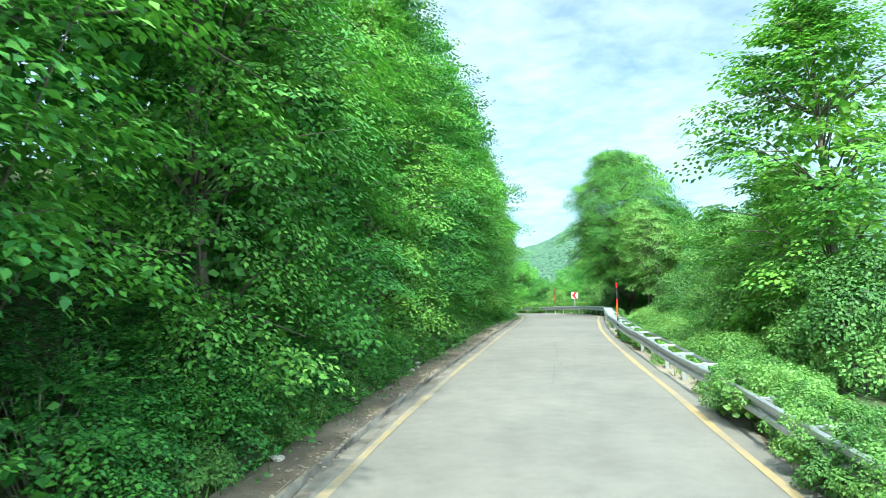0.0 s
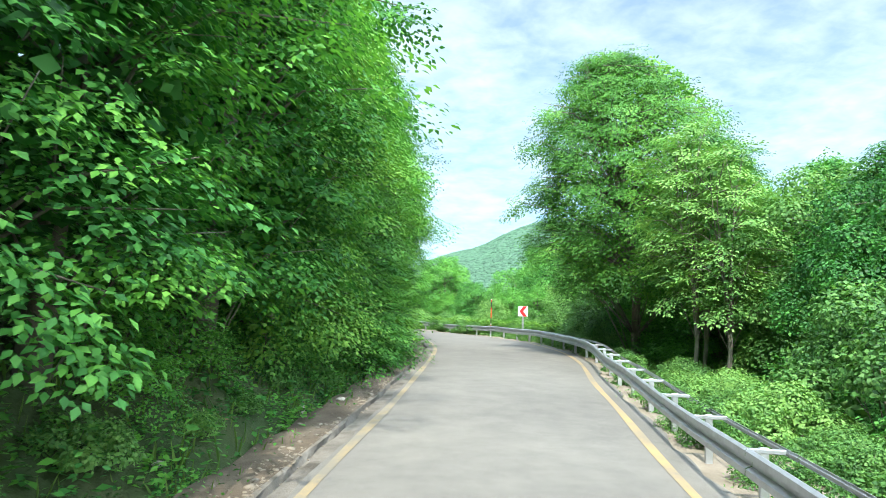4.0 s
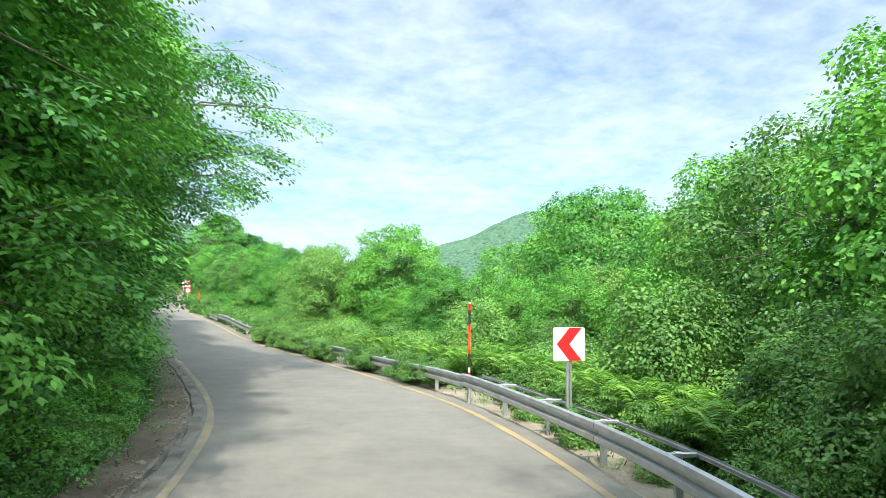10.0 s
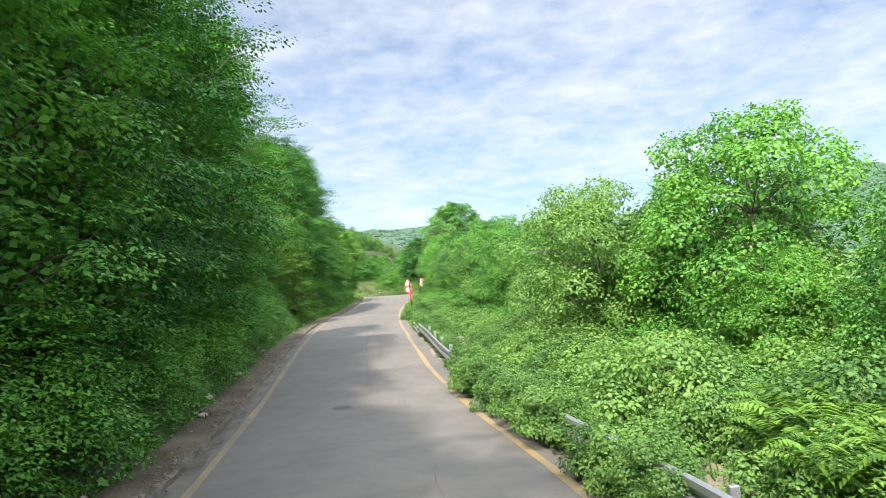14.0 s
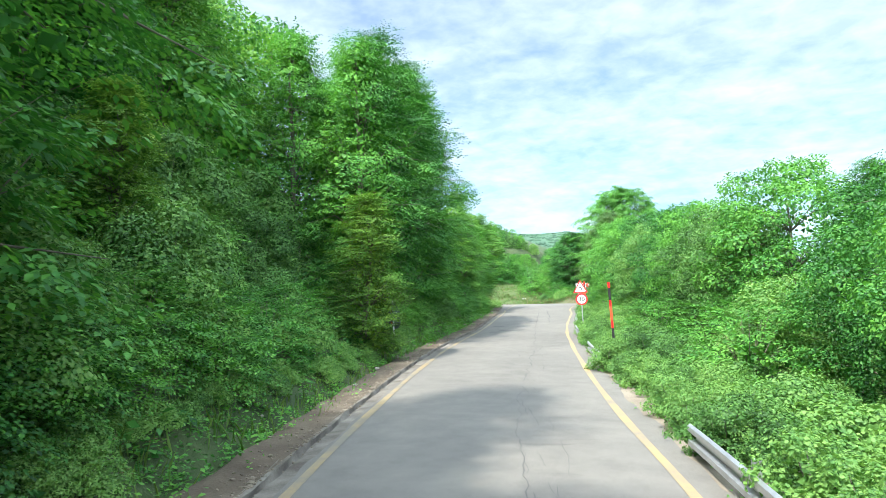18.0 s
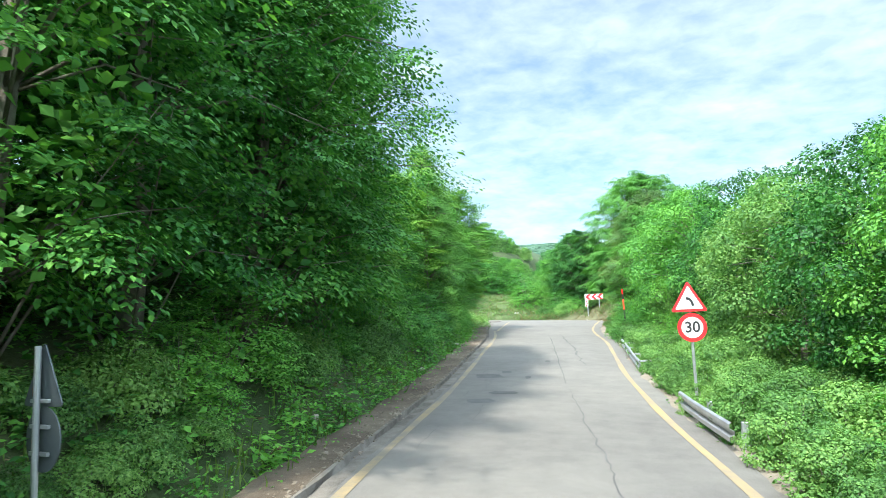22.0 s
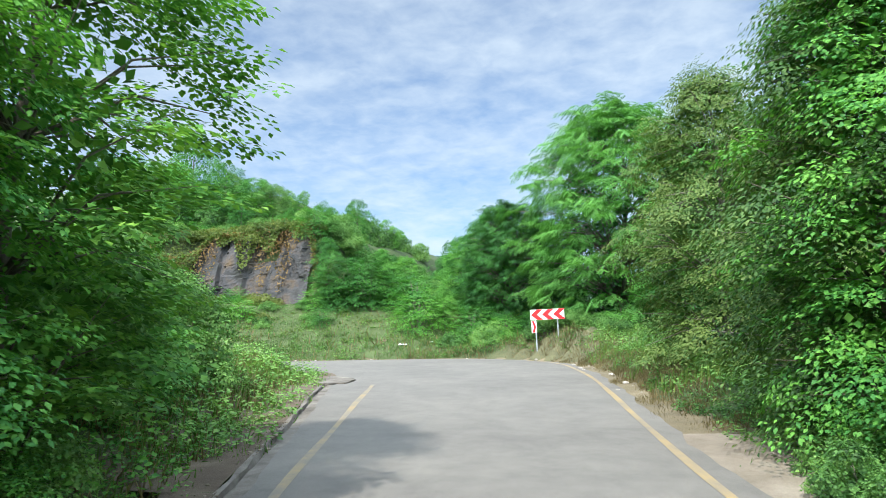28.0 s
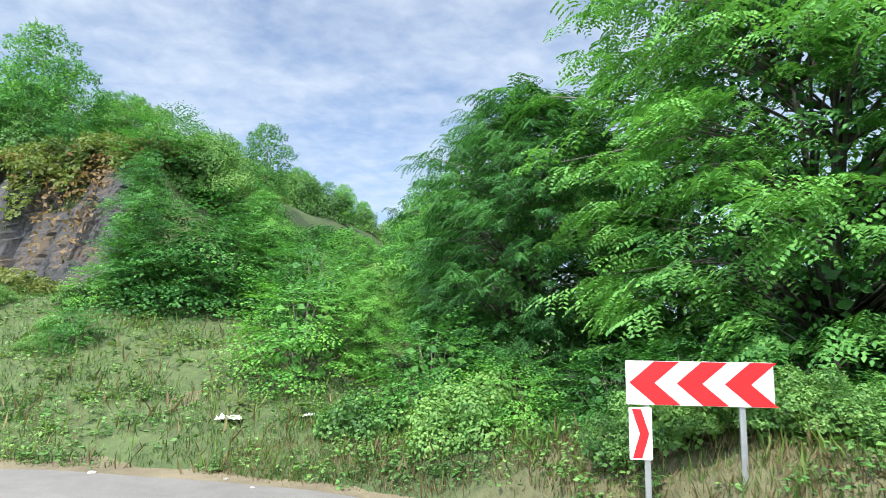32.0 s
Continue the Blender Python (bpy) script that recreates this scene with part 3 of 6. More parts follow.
def spray(rng, kind):
    """Leaves of one flat spray along +x, about 1 m long: places, ways, normals and lengths."""
    pos, way, size = [], [], []

    def twig(o, a, length, gap, leaf):
        d = np.array([math.cos(a), math.sin(a), 0.0])
        n = max(2, int(length / gap))
        for k in range(n):
            u = (k + 0.6) / n
            p = o + d * length * u
            b = a + (0.8 if k % 2 else -0.8) * rng.uniform(0.7, 1.25)
            pos.append(p + [0, 0, -0.10 * u * u * length])
            way.append([math.cos(b), math.sin(b), rng.uniform(-0.30, 0.02)])
            size.append(leaf * rng.uniform(0.7, 1.15))
        pos.append(o + d * length)
        way.append([d[0], d[1], -0.3])
        size.append(leaf)

    if kind == "layer":
        twig(np.zeros(3), 0.0, 1.0, 0.125, 1.0)
        for k, u in enumerate((0.12, 0.27, 0.42, 0.57, 0.72)):
            twig(np.array([u, 0, -0.10 * u * u]), (0.75 if k % 2 else -0.75) * rng.uniform(0.8, 1.2), (0.58 - 0.42 * u) * rng.uniform(0.8, 1.2), 0.115, 1.0)
    elif kind == "pinnate":          # feather leaves of many leaflets
        for k in range(7):
            u = 0.1 + 0.13 * k
            a = (0.85 if k % 2 else -0.85) * rng.uniform(0.7, 1.2)
            o = np.array([u, 0, -0.05 * u])
            d = np.array([math.cos(a), math.sin(a), -0.35])
            ln = rng.uniform(0.32, 0.46)
            for j in range(5):
                v = 0.15 + 0.19 * j
                for sg in (-1, 1):
                    b = a + sg * 1.25
                    pos.append(o + d * ln * v + [0, 0, -0.12 * v * v])
                    way.append([math.cos(b), math.sin(b), -0.35])
                    size.append(0.85 * rng.uniform(0.85, 1.1))
    pos, way, size = np.array(pos, float), unit(np.array(way, float)), np.array(size)
    nrm = np.tile([0.0, 0.0, 1.0], (len(pos), 1)) + rng.normal(0, 0.17, (len(pos), 3))
    return pos, way, nrm, size


def leaves(name, pos, way, nrm, ln, mat, wide=0.55):
    """One mesh of folded two-faced leaves."""
    side = unit(np.cross(way, nrm))
    nrm = np.cross(side, way)
    ln = ln[:, None]
    belly = pos + way * ln * 0.45 + nrm * ln * 0.05
    v = np.stack([pos, belly + side * ln * wide * 0.5, pos + way * ln - nrm * ln * 0.08, belly - side * ln * wide * 0.5], 1).reshape(-1, 3)
    b = np.arange(len(pos))[:, None] * 4
    t = np.hstack([b + [[0, 1, 2]], b + [[0, 2, 3]]]).reshape(-1, 3)
    return fast_mesh(name, v, t, mat)


class Sprays:
    def __init__(self, seed, kind, number=6):
        self.rng = np.random.default_rng(seed)
        self.some = [spray(self.rng, kind) for _ in range(number)]

    def put(self, bag, place, outward, droop, scale, leaf, roll=0.3):
        """Add one spray at place, pointing outward (an angle), drooping by degrees."""
        p, w, n, z = self.some[self.rng.integers(len(self.some))]
        m = np.array((Matrix.Rotation(outward, 3, "Z") @ Matrix.Rotation(radians(droop), 3, "Y") @ Matrix.Rotation(self.rng.normal(0, roll), 3, "X")))
        bag.append((p @ m.T * scale + place, w @ m.T, n @ m.T, z * leaf))


def lump(bag, rng, centre, r, leaf, cover, flat=0.75, face=None, spikes=6):
    """A mound of leaves lying like shingles on a rounded mass, with leafy shoots standing out of it."""
    n = int(cover * 9.0 * r * r * flat / (leaf * leaf * 0.36))
    d = rng.normal(0, 1, (n * 2, 3))
    d = unit(d)
    keep = d[:, 2] > -0.45
    if face is not None:             # fewer on the side turned away from the road
        keep &= (d[:, 0] * face[0] + d[:, 1] * face[1] > -0.55) | (d[:, 2] > 0.6)
    d = d[keep][:n]
    n = len(d)
    wob = 1 + 0.16 * np.sin(d[:, 0] * 5 + centre[1] * 3) * np.cos(d[:, 1] * 4 + d[:, 2] * 5 + centre[0] * 3)
    pos = np.asarray(centre) + d * (r * wob * rng.uniform(0.68, 1.12, n))[:, None] * [1, 1, flat]
    nrm = unit(d * [1, 1, 1 / flat] + [0, 0, 0.55]) + rng.normal(0, 0.36, (n, 3))
    way = d * [1, 1, 0.2] + [0, 0, -0.25] + rng.normal(0, 0.7, (n, 3))
    way = unit(way - unit(nrm) * np.sum(way * unit(nrm), 1)[:, None])
    bag.append((pos, way, nrm, leaf * rng.uniform(0.65, 1.2, n)))
    for _ in range(spikes):
        e = unit(rng.normal(0, 1, 3) * [1, 1, 0.6] + [0, 0, 0.7])
        a = np.asarray(centre) + e * r * [1, 1, flat] * 0.9
        g = unit(e + [0, 0, 0.55] + rng.normal(0, 0.25, 3))
        m = 9
        u = np.linspace(0.1, 1, m)[:, None]
        ln = r * rng.uniform(0.35, 0.75)
        p = a + g * ln * u - np.array([0, 0, 0.25]) * ln * u * u
        turn = np.where(np.arange(m) % 2, 1.0, -1.0)[:, None] * unit(np.cross(g, [0, 0, 1.0]) + 1e-6)
        bag.append((p, unit(turn + g * 0.6 + rng.normal(0, 0.2, (m, 3)) + [0, 0, -0.25]), rng.normal(0, 0.3, (m, 3)) + [0, 0, 1], leaf * np.linspace(1.1, 0.6, m)))


def gather(bag):
    return [np.concatenate([b[k] for b in bag]) for k in range(4)]


def wood(branches, sides=5):
    verts, faces = [], []
    for pts, radii in branches:
        v, f = tube(pts, radii, sides)
        faces += [tuple(k + len(verts) for k in g) for g in f]
        verts += v
    return verts, faces


def tree(name, seed, tall, wide, low, mat, kind="layer", clumps=54, per=6, leaf=0.155, label="", category="tree", stems=1, peak=0.45, lean=0.0, reach=1.0, wide_leaf=0.6, open_to=2.3, inner=7000, flat=0.14, cover=1.0, droop=22, deep=0.55):
    """A tree with a tapered trunk, limbs and a crown of leafy sprays in uneven clumps, fuller towards the light of the road (+x)."""
    rng = np.random.default_rng(seed)
    sp = Sprays(seed + 1, kind)
    top = new(name)
    trunks, limbs, bag = [], [], []
    spine = []
    for k in range(stems):
        a = rng.uniform(0, 6.28)
        lx, ly = (math.cos(a) * wide * 0.28, math.sin(a) * wide * 0.28) if stems > 1 else (lean, rng.normal(0, 0.25))
        h = tall * (0.96 if stems == 1 else rng.uniform(0.7, 0.95))
        pts = [Vector((lx * u * u + 0.10 * math.sin(u * 7 + seed), ly * u * u + 0.10 * math.cos(u * 5 + seed), h * u - 0.15 * (u == 0))) for u in (0, 0.2, 0.4, 0.6, 0.8, 1)]
        r0 = (0.012 * tall + 0.02) / math.sqrt(stems)
        trunks.append((pts, [r0 * x for x in (1.25, 0.95, 0.78, 0.58, 0.36, 0.10)]))
        spine.append((pts, h))

    def bound(u):
        return wide * (min(1.0, 0.74 + u / max(peak, 0.05) * 0.26) if u < peak else math.cos((u - peak) / (1 - peak) * 1.45) ** 0.75)

    for c in range(clumps):
        u = (c + rng.uniform(0, 1)) / clumps
        z = low + (tall - low) * u
        env = bound(u) * rng.uniform(0.76, 1.14)
        a = (c * 0.618034 % 1.0 * 2 - 1) * open_to + rng.normal(0, 0.25)
        r = env * math.sqrt(rng.uniform(0.35, 1.0))
        pts, h = spine[c % len(spine)]
        k = min(4, int(max(0, z - 0.35 * r) / h * 5))
        root = pts[k].lerp(pts[k + 1], 0.5)
        tip = np.array([root.x * 0.5 + math.cos(a) * r, root.y * 0.5 + math.sin(a) * r, z])
        if root.z > z:
            root = pts[max(0, k - 1)]
        mid = (np.array(root) + tip) / 2 + [0, 0, 0.18 * r]
        limbs.append(([root, Vector(mid), Vector(tip)], [0.008 * r + 0.010, 0.005 * r + 0.006, 0.004]))
        if kind == "lump":
            lump(bag, rng, tip, rng.uniform(0.62, 1.0) * reach * (0.75 if u > 0.9 else 1.0), leaf, cover, rng.uniform(0.55, 0.8), (math.cos(a), math.sin(a)))
            continue
        if kind == "pinnate":
            for j in range(per):
                b = a + rng.normal(0, 0.75)
                scale = rng.uniform(0.65, 1.25) * reach
                place = tip + rng.normal(0, 1, 3) * [0.50, 0.50, flat] * reach - np.array([math.cos(b), math.sin(b), 0]) * 0.5 * scale
                sp.put(bag, place, b, rng.normal(14 - 60 * max(0, u - 0.78), 12), scale, leaf, 0.25)
            continue
        # a drooping bough: sprays fanned out side by side in one plane, in two tiers
        sag, lay = rng.normal(droop - 70 * max(0, u - 0.8), 6), rng.normal(0, 0.12)
        for j in range(per):
            v = (j + 0.5) / per * 2 - 1
            b = a + v * 1.25 + rng.normal(0, 0.12)
            scale = (1.15 - 0.35 * abs(v)) * rng.uniform(0.8, 1.2) * reach
            place = tip + rng.normal(0, 1, 3) * [0.16, 0.16, flat * 0.6] * reach + np.array([math.cos(a), math.sin(a), 0]) * (-0.45 - 0.25 * (j % 3)) * reach + [0, 0, -0.16 * (j % 2) * reach]
            sp.put(bag, place, b, sag * (1 - 0.3 * abs(v)) + rng.normal(0, 5), scale, leaf, 0.14 + abs(lay))
    if inner:                        # shaded leaves deep in the crown
        u = rng.uniform(0.0, 0.94, inner)
        r = np.array([bound(v) for v in u]) * deep * np.sqrt(rng.uniform(0.15, 1.0, inner))
        a = rng.uniform(-2.9, 2.9, inner)
        child("inner_foliage", leaves("inner_foliage", np.stack([np.cos(a) * r, np.sin(a) * r, low + (tall - low) * u], 1), unit(rng.normal(0, 1, (inner, 3)) * [1, 1, 0.5]),
              rng.normal(0, 0.5, (inner, 3)) + np.stack([np.cos(a), np.sin(a), np.full(inner, 0.6)], 1), rng.uniform(0.8, 1.3, inner) * leaf * 1.6, mat, 0.75), top)
    child("trunk", mesh_of("trunk", *wood(trunks, 8), M_BARK, True), top, "grey-brown bark" if stems == 1 else "thin grey-brown stems")
    tagged(child("branchwork", mesh_of("branchwork", *wood(limbs, 4), M_BARK, True), top), kind="stuff")
    child("crown", leaves("crown", *gather(bag), mat, wide_leaf), top)
    tagged(top, label, category)
    return top


def shrub(name, seed, tall, wide, mat, kind="lump", lumps=11, leaf=0.09, label="", category="bush", wide_leaf=0.7, cover=0.8, spikes=5):
    """A bush of several leafy mounds, or of drooping sprays, on thin stems."""
    rng = np.random.default_rng(seed)
    sp = Sprays(seed + 1, "layer")
    top = new(name)
    bag, stems = [], []
    for k in range(lumps):
        e = math.asin(min(1.0, (k + 0.3) / lumps * 1.02))
        a = k * 2.39996 + rng.normal(0, 0.3)
        rad = rng.uniform(0.30, 0.46) * min(wide, tall * 1.1)
        d = np.array([math.cos(a) * math.cos(e) * (wide - rad * 0.8), math.sin(a) * math.cos(e) * (wide - rad * 0.8), math.sin(e) * (tall - rad * 0.7) * rng.uniform(0.85, 1.12) + 0.12])
        stems.append(([Vector((d[0] * 0.08, d[1] * 0.08, -0.1)), Vector(d * [0.5, 0.5, 0.6]), Vector(d)], [0.018, 0.012, 0.004]))
        if kind == "lump":
            lump(bag, rng, d, rad, leaf, cover, 0.78, (math.cos(a), math.sin(a)), spikes)
            continue
        for j in range(7):
            v = (j + 0.5) / 3.5 - 1
            scale = (1.1 - 0.3 * abs(v)) * rng.uniform(0.8, 1.2) * rad * 1.35
            sp.put(bag, d + rng.normal(0, 0.10, 3) - [0, 0, 0.12 * (j % 2)], a + v * 1.6 + rng.normal(0, 0.15), 24 - math.degrees(e) * 0.55 + rng.normal(0, 7), scale, leaf, 0.2)
    n = 240                          # shaded leaves inside the dome
    a, e, r = rng.uniform(0, 6.283, n), np.arcsin(rng.uniform(0.0, 1.0, n)), rng.uniform(0.35, 0.72, n)
    bag.append((np.stack([np.cos(a) * np.cos(e) * wide * r, np.sin(a) * np.cos(e) * wide * r, np.sin(e) * tall * r + 0.05], 1), unit(rng.normal(0, 1, (n, 3)) * [1, 1, 0.5]),
                rng.normal(0, 0.4, (n, 3)) + np.stack([np.cos(a), np.sin(a), 0.3 + 0 * a], 1), rng.uniform(1.8, 2.8, n) * leaf))
    tagged(child("stemwork", mesh_of("stemwork", *wood(stems, 4), M_BARK, True), top), kind="stuff")
    child("foliage", leaves("foliage", *gather(bag), mat, wide_leaf), top)
    tagged(top, label, category)
    return top


def fern(name, seed, label):
    """A crown of arching fronds with leaflets along each."""
    rng = np.random.default_rng(seed)
    top = new(name)
    for k in range(9):
        a = k * 0.7 + rng.uniform(-0.2, 0.2)
        ln, lift = rng.uniform(0.8, 1.25), rng.uniform(0.55, 0.95)
        pos, way, nrm, z = [], [], [], []
        for j in range(2, 17):
            u = j / 17
            p = np.array([math.cos(a) * ln * u, math.sin(a) * ln * u, lift * math.sin(u * 2.2) * 0.9])
            for sg in (-1, 1):
                b = a + sg * 1.25
                pos.append(p)
                way.append([math.cos(b), math.sin(b), -0.15])
                nrm.append([0, 0, 1])
                z.append(0.34 * math.sin(min(1, (1 - u) * 1.3 + 0.12) * 1.5) * rng.uniform(0.9, 1.1))
        child("frond", leaves("frond", np.array(pos), unit(np.array(way)), np.array(nrm, float), np.array(z), M_FERN, 0.26), top)
    tagged(top, label, "fern", "ferns on the slope")
    return top


used = {}


def plant(proto, s, off, turn=None, size=1.0, sink=0.05, place=None, tilt=0.0):
    """The first planting moves the prototype itself; the others are copies."""
    rng = random.Random(int(s * 131 + off * 977))
    p = on_ground(s, off, sink) if place is None else Vector((place[0], place[1], float(zat(place[0], place[1])[0]) - sink))
    if turn is None:                 # the full side to the road
        turn = heading(s) + (180 if off > 0 else 0) + rng.uniform(-30, 30)
    m = pose(p.x, p.y, p.z, tilt, 0, turn)
    if proto.name not in used:
        used[proto.name] = True
        proto.matrix_basis = m @ Matrix.Scale(size, 4)
        return proto
    ob = copy_thing(proto, m)
    ob.scale = (size, size, size)
    return ob


# ---- prototypes of trees and bushes ----
T_HORN = [tree("hornbeam_tree", 11, 11.0, 2.9, 1.2, M_LEAF, clumps=64, per=13, leaf=0.112, label="leafy green hornbeam with layered sprays down to the ground", peak=0.25, wide_leaf=0.6, inner=3200),
          tree("hornbeam_tree", 12, 12.5, 3.1, 1.3, M_LEAF, clumps=70, per=13, leaf=0.112, label="tall dark green hornbeam with a dense layered crown", peak=0.28, wide_leaf=0.6, inner=3400, droop=16),
          tree("hornbeam_tree", 13, 9.0, 2.9, 0.8, M_LEAF, clumps=58, per=13, leaf=0.112, label="mid-green hornbeam at the wood's edge", peak=0.25, wide_leaf=0.6, inner=2800, droop=28),
          tree("hornbeam_tree", 14, 10.0, 2.8, 0.3, M_LEAF2, clumps=64, per=15, label="lighter green hornbeam hung with climbing leaves", peak=0.3, leaf=0.102, wide_leaf=0.6, inner=3000, droop=30)]
T_OVER = tree("hornbeam_tree", 15, 9.6, 5.0, 3.9, M_LEAF, clumps=110, per=11, leaf=0.125, label="spreading hornbeam whose branches reach out over the road", peak=0.32, wide_leaf=0.6, open_to=2.4, inner=4000)
T_WIDE = tree("hornbeam_tree", 16, 12.6, 5.2, 3.1, M_LEAF2, clumps=330, per=12, leaf=0.105, label="tall hornbeam on the lower side with boughs over the guard rail", peak=0.35, wide_leaf=0.6, open_to=2.9, inner=9000, droop=36, lean=2.6, deep=0.72)
T_MAPLE = [tree("maple_tree", 21, 10.0, 3.2, 1.2, M_LEAF2, clumps=96, per=9, label="bright yellow-green young maple in full leaf", peak=0.45, leaf=0.15, wide_leaf=0.7, open_to=3.0, inner=1500, deep=0.45, droop=6)]
T_BACK = [tree("forest_tree", 31, 12.5, 3.8, 1.2, M_LEAF, "lump", clumps=34, leaf=0.26, label="dark green broadleaf tree in the wood up the slope", peak=0.5, reach=1.5, inner=500, cover=0.6, open_to=2.7),
          tree("forest_tree", 32, 11.0, 3.6, 1.2, M_LEAF2, "lump", clumps=32, leaf=0.26, label="lighter green broadleaf tree in the wood up the slope", peak=0.5, reach=1.5, inner=500, cover=0.6, open_to=2.7)]
T_SAP = tree("sapling", 41, 5.6, 1.45, 0.2, M_SAP, clumps=120, per=10, leaf=0.085, label="slender yellow-green sapling with a pointed top", peak=0.2, reach=0.66, open_to=3.14, inner=1000, droop=6)
T_ROUND = [tree("broadleaf_tree", 51, 8.0, 3.6, 0.5, M_LEAF, "lump", clumps=52, leaf=0.125, inner=1800, label="rounded green broadleaf tree below the road", peak=0.5, open_to=2.6, wide_leaf=0.7, reach=1.05, cover=0.66, deep=0.75),
           tree("broadleaf_tree", 52, 7.0, 3.3, 0.4, M_BUSH, "lump", clumps=46, leaf=0.115, inner=1800, label="light green rounded tree hung with creepers", peak=0.45, open_to=2.6, wide_leaf=0.7, reach=1.0, cover=0.66, deep=0.75)]
T_STEM = tree("thin_tree", 53, 8.0, 2.0, 2.6, M_BUSH, clumps=38, per=6, leaf=0.13, label="thin many-stemmed tree with bare lower stems", peak=0.5, stems=6, open_to=3.14, inner=150)
T_LOCUST = tree("locust_tree", 81, 12.5, 5.0, 1.6, M_LOCUST, "pinnate", clumps=330, per=9, leaf=0.125, label="spreading green locust tree with feathery leaves", peak=0.45, stems=3, reach=0.82, wide_leaf=0.55, open_to=2.8, inner=4500, flat=0.12)
T_OLIVE = tree("walnut_tree", 82, 9.5, 3.4, 0.8, M_OLIVE, clumps=120, per=13, leaf=0.11, label="dark olive tree with some browned leaves", peak=0.45, wide_leaf=0.5, open_to=2.6, inner=3000, droop=30)
B_BRAMBLE = [shrub("bramble_bush", 61, 1.25, 1.5, M_BUSH, lumps=12, leaf=0.09, label="bright green bramble bush sprawling by the road"),
             shrub("low_shrub", 62, 0.9, 1.3, M_BUSH, lumps=11, leaf=0.11, label="low green shrub covering the slope")]
B_LAYER = [shrub("hazel_bush", 63, 2.6, 1.7, M_LEAF, "layer", 28, 0.10, "green hazel bush with flat leafy sprays"),
           shrub("leafy_bush", 64, 3.6, 2.2, M_BUSH, "lump", 15, 0.12, "large light green bush below the road")]
B_VINE = shrub("climber_bush", 66, 3.4, 1.9, M_LEAF2, "layer", 40, 0.095, "bright green climbing bush bulging from the wood's edge")
B_FAR = [shrub("scrub_bush", 67, 2.6, 1.7, M_LEAF, "lump", 11, 0.19, "dark green scrub bush on the rocky rise"),
         shrub("scrub_bush", 68, 3.6, 2.2, M_BUSH, "lump", 13, 0.20, "light green scrub bush on the rocky rise")]
B_CREEP = shrub("creeper_mound", 69, 1.0, 1.7, M_CREEPER, lumps=9, leaf=0.13, label="yellow-green creepers heaped over the rock's edge", category="creepers")
B_VERGE = shrub("verge_bush", 65, 1.15, 0.85, M_BUSH, lumps=8, leaf=0.075, label="green creepers and brambles grown over the guard rail")
F_FERN = fern("fern", 71, "bright green fern with arching fronds")


def scatter(protos, s0, s1, gap, off0, off1, size0=0.8, size1=1.2, seed=0, sink=0.1):
    rng = random.Random(seed)
    s = s0
    while s < s1:
        plant(rng.choice(protos), s + rng.uniform(-0.3, 0.3) * gap, rng.uniform(off0, off1), None, rng.uniform(size0, size1), sink)
        s += gap


# ---- the wood on the left ----
scatter(T_HORN, 0, 34, 3.0, -5.8, -5.1, 0.85, 1.15, 1, 0.2)
scatter(T_HORN, 36, 66, 2.9, -6.0, -5.4, 0.9, 1.15, 23, 0.2)
scatter(T_HORN[:2], 68, 97, 3.2, -6.0, -5.2, 0.95, 1.15, 21, 0.2)
scatter(T_HORN, 95, 117, 3.4, -12.6, -11.0, 1.0, 1.2, 24, 0.2)
scatter(T_HORN[:2], 117.5, 129.5, 2.4, -6.4, -5.6, 1.05, 1.2, 2, 0.2)
scatter(T_HORN[:2], 117, 131, 3.0, -9.6, -8.6, 0.9, 1.1, 26, 0.2)
scatter(T_HORN[2:] + T_MAPLE, 131, 141, 2.8, -6.8, -6.0, 0.52, 0.68, 22, 0.2)
scatter(T_HORN[2:] + T_MAPLE, 140, 152, 2.4, -6.0, -5.1, 0.72, 0.9, 25, 0.2)
plant(T_MAPLE[0], 145, -8.8, None, 0.74, 0.2, (-29.5, 140.0))
scatter(B_LAYER, 150, 158, 1.1, -8.6, -6.8, 0.7, 1.0, 54)
scatter(T_BACK, -8, 88, 4.4, -10.0, -8.6, 0.95, 1.2, 3, 0.2)
scatter(T_BACK, 92, 128, 5.0, -17.0, -15.0, 0.95, 1.15, 31, 0.2)
scatter(T_BACK, 129, 152, 4.5, -11.5, -9.5, 0.4, 0.5, 32, 0.2)
scatter(B_LAYER[:1], -4, 66, 2.6, -5.2, -4.6, 0.4, 0.75, 5)
scatter(B_LAYER[:1], 66, 97, 1.3, -5.5, -4.8, 0.6, 0.95, 7)
scatter(B_BRAMBLE[1:], -4, 66, 2.2, -4.5, -4.1, 0.3, 0.5, 52)
scatter([B_LAYER[0], B_BRAMBLE[0]], 119, 151, 1.7, -5.5, -4.9, 0.45, 0.75, 51)
for s, off, size in ((3.2, -4.9, 0.75), (5.4, -4.7, 0.65), (8.0, -4.9, 0.7), (11.5, -4.8, 0.6)):
    plant(B_LAYER[0], s, off, None, size)
plant(T_OVER, 71.0, -5.7, None, 1.15, 0.2)
scatter(T_HORN[3:], 36, 51, 2.1, -5.3, -5.0, 0.85, 1.05, 56, 0.2)
scatter(B_LAYER[:1], 40, 49, 1.5, -4.9, -4.5, 0.7, 1.0, 53)
for s, off, size in ((41.6, -4.9, 1.0), (43.6, -4.7, 1.1), (46.0, -4.9, 0.9)):
    plant(B_VINE, s, off, None, size)
scatter(T_BACK, 60, 92, 6.0, -15.5, -13.5, 1.0, 1.25, 4, 0.2)
scatter(T_BACK, 97, 118, 4.0, -14.0, -13.0, 0.8, 0.95, 33, 0.2)
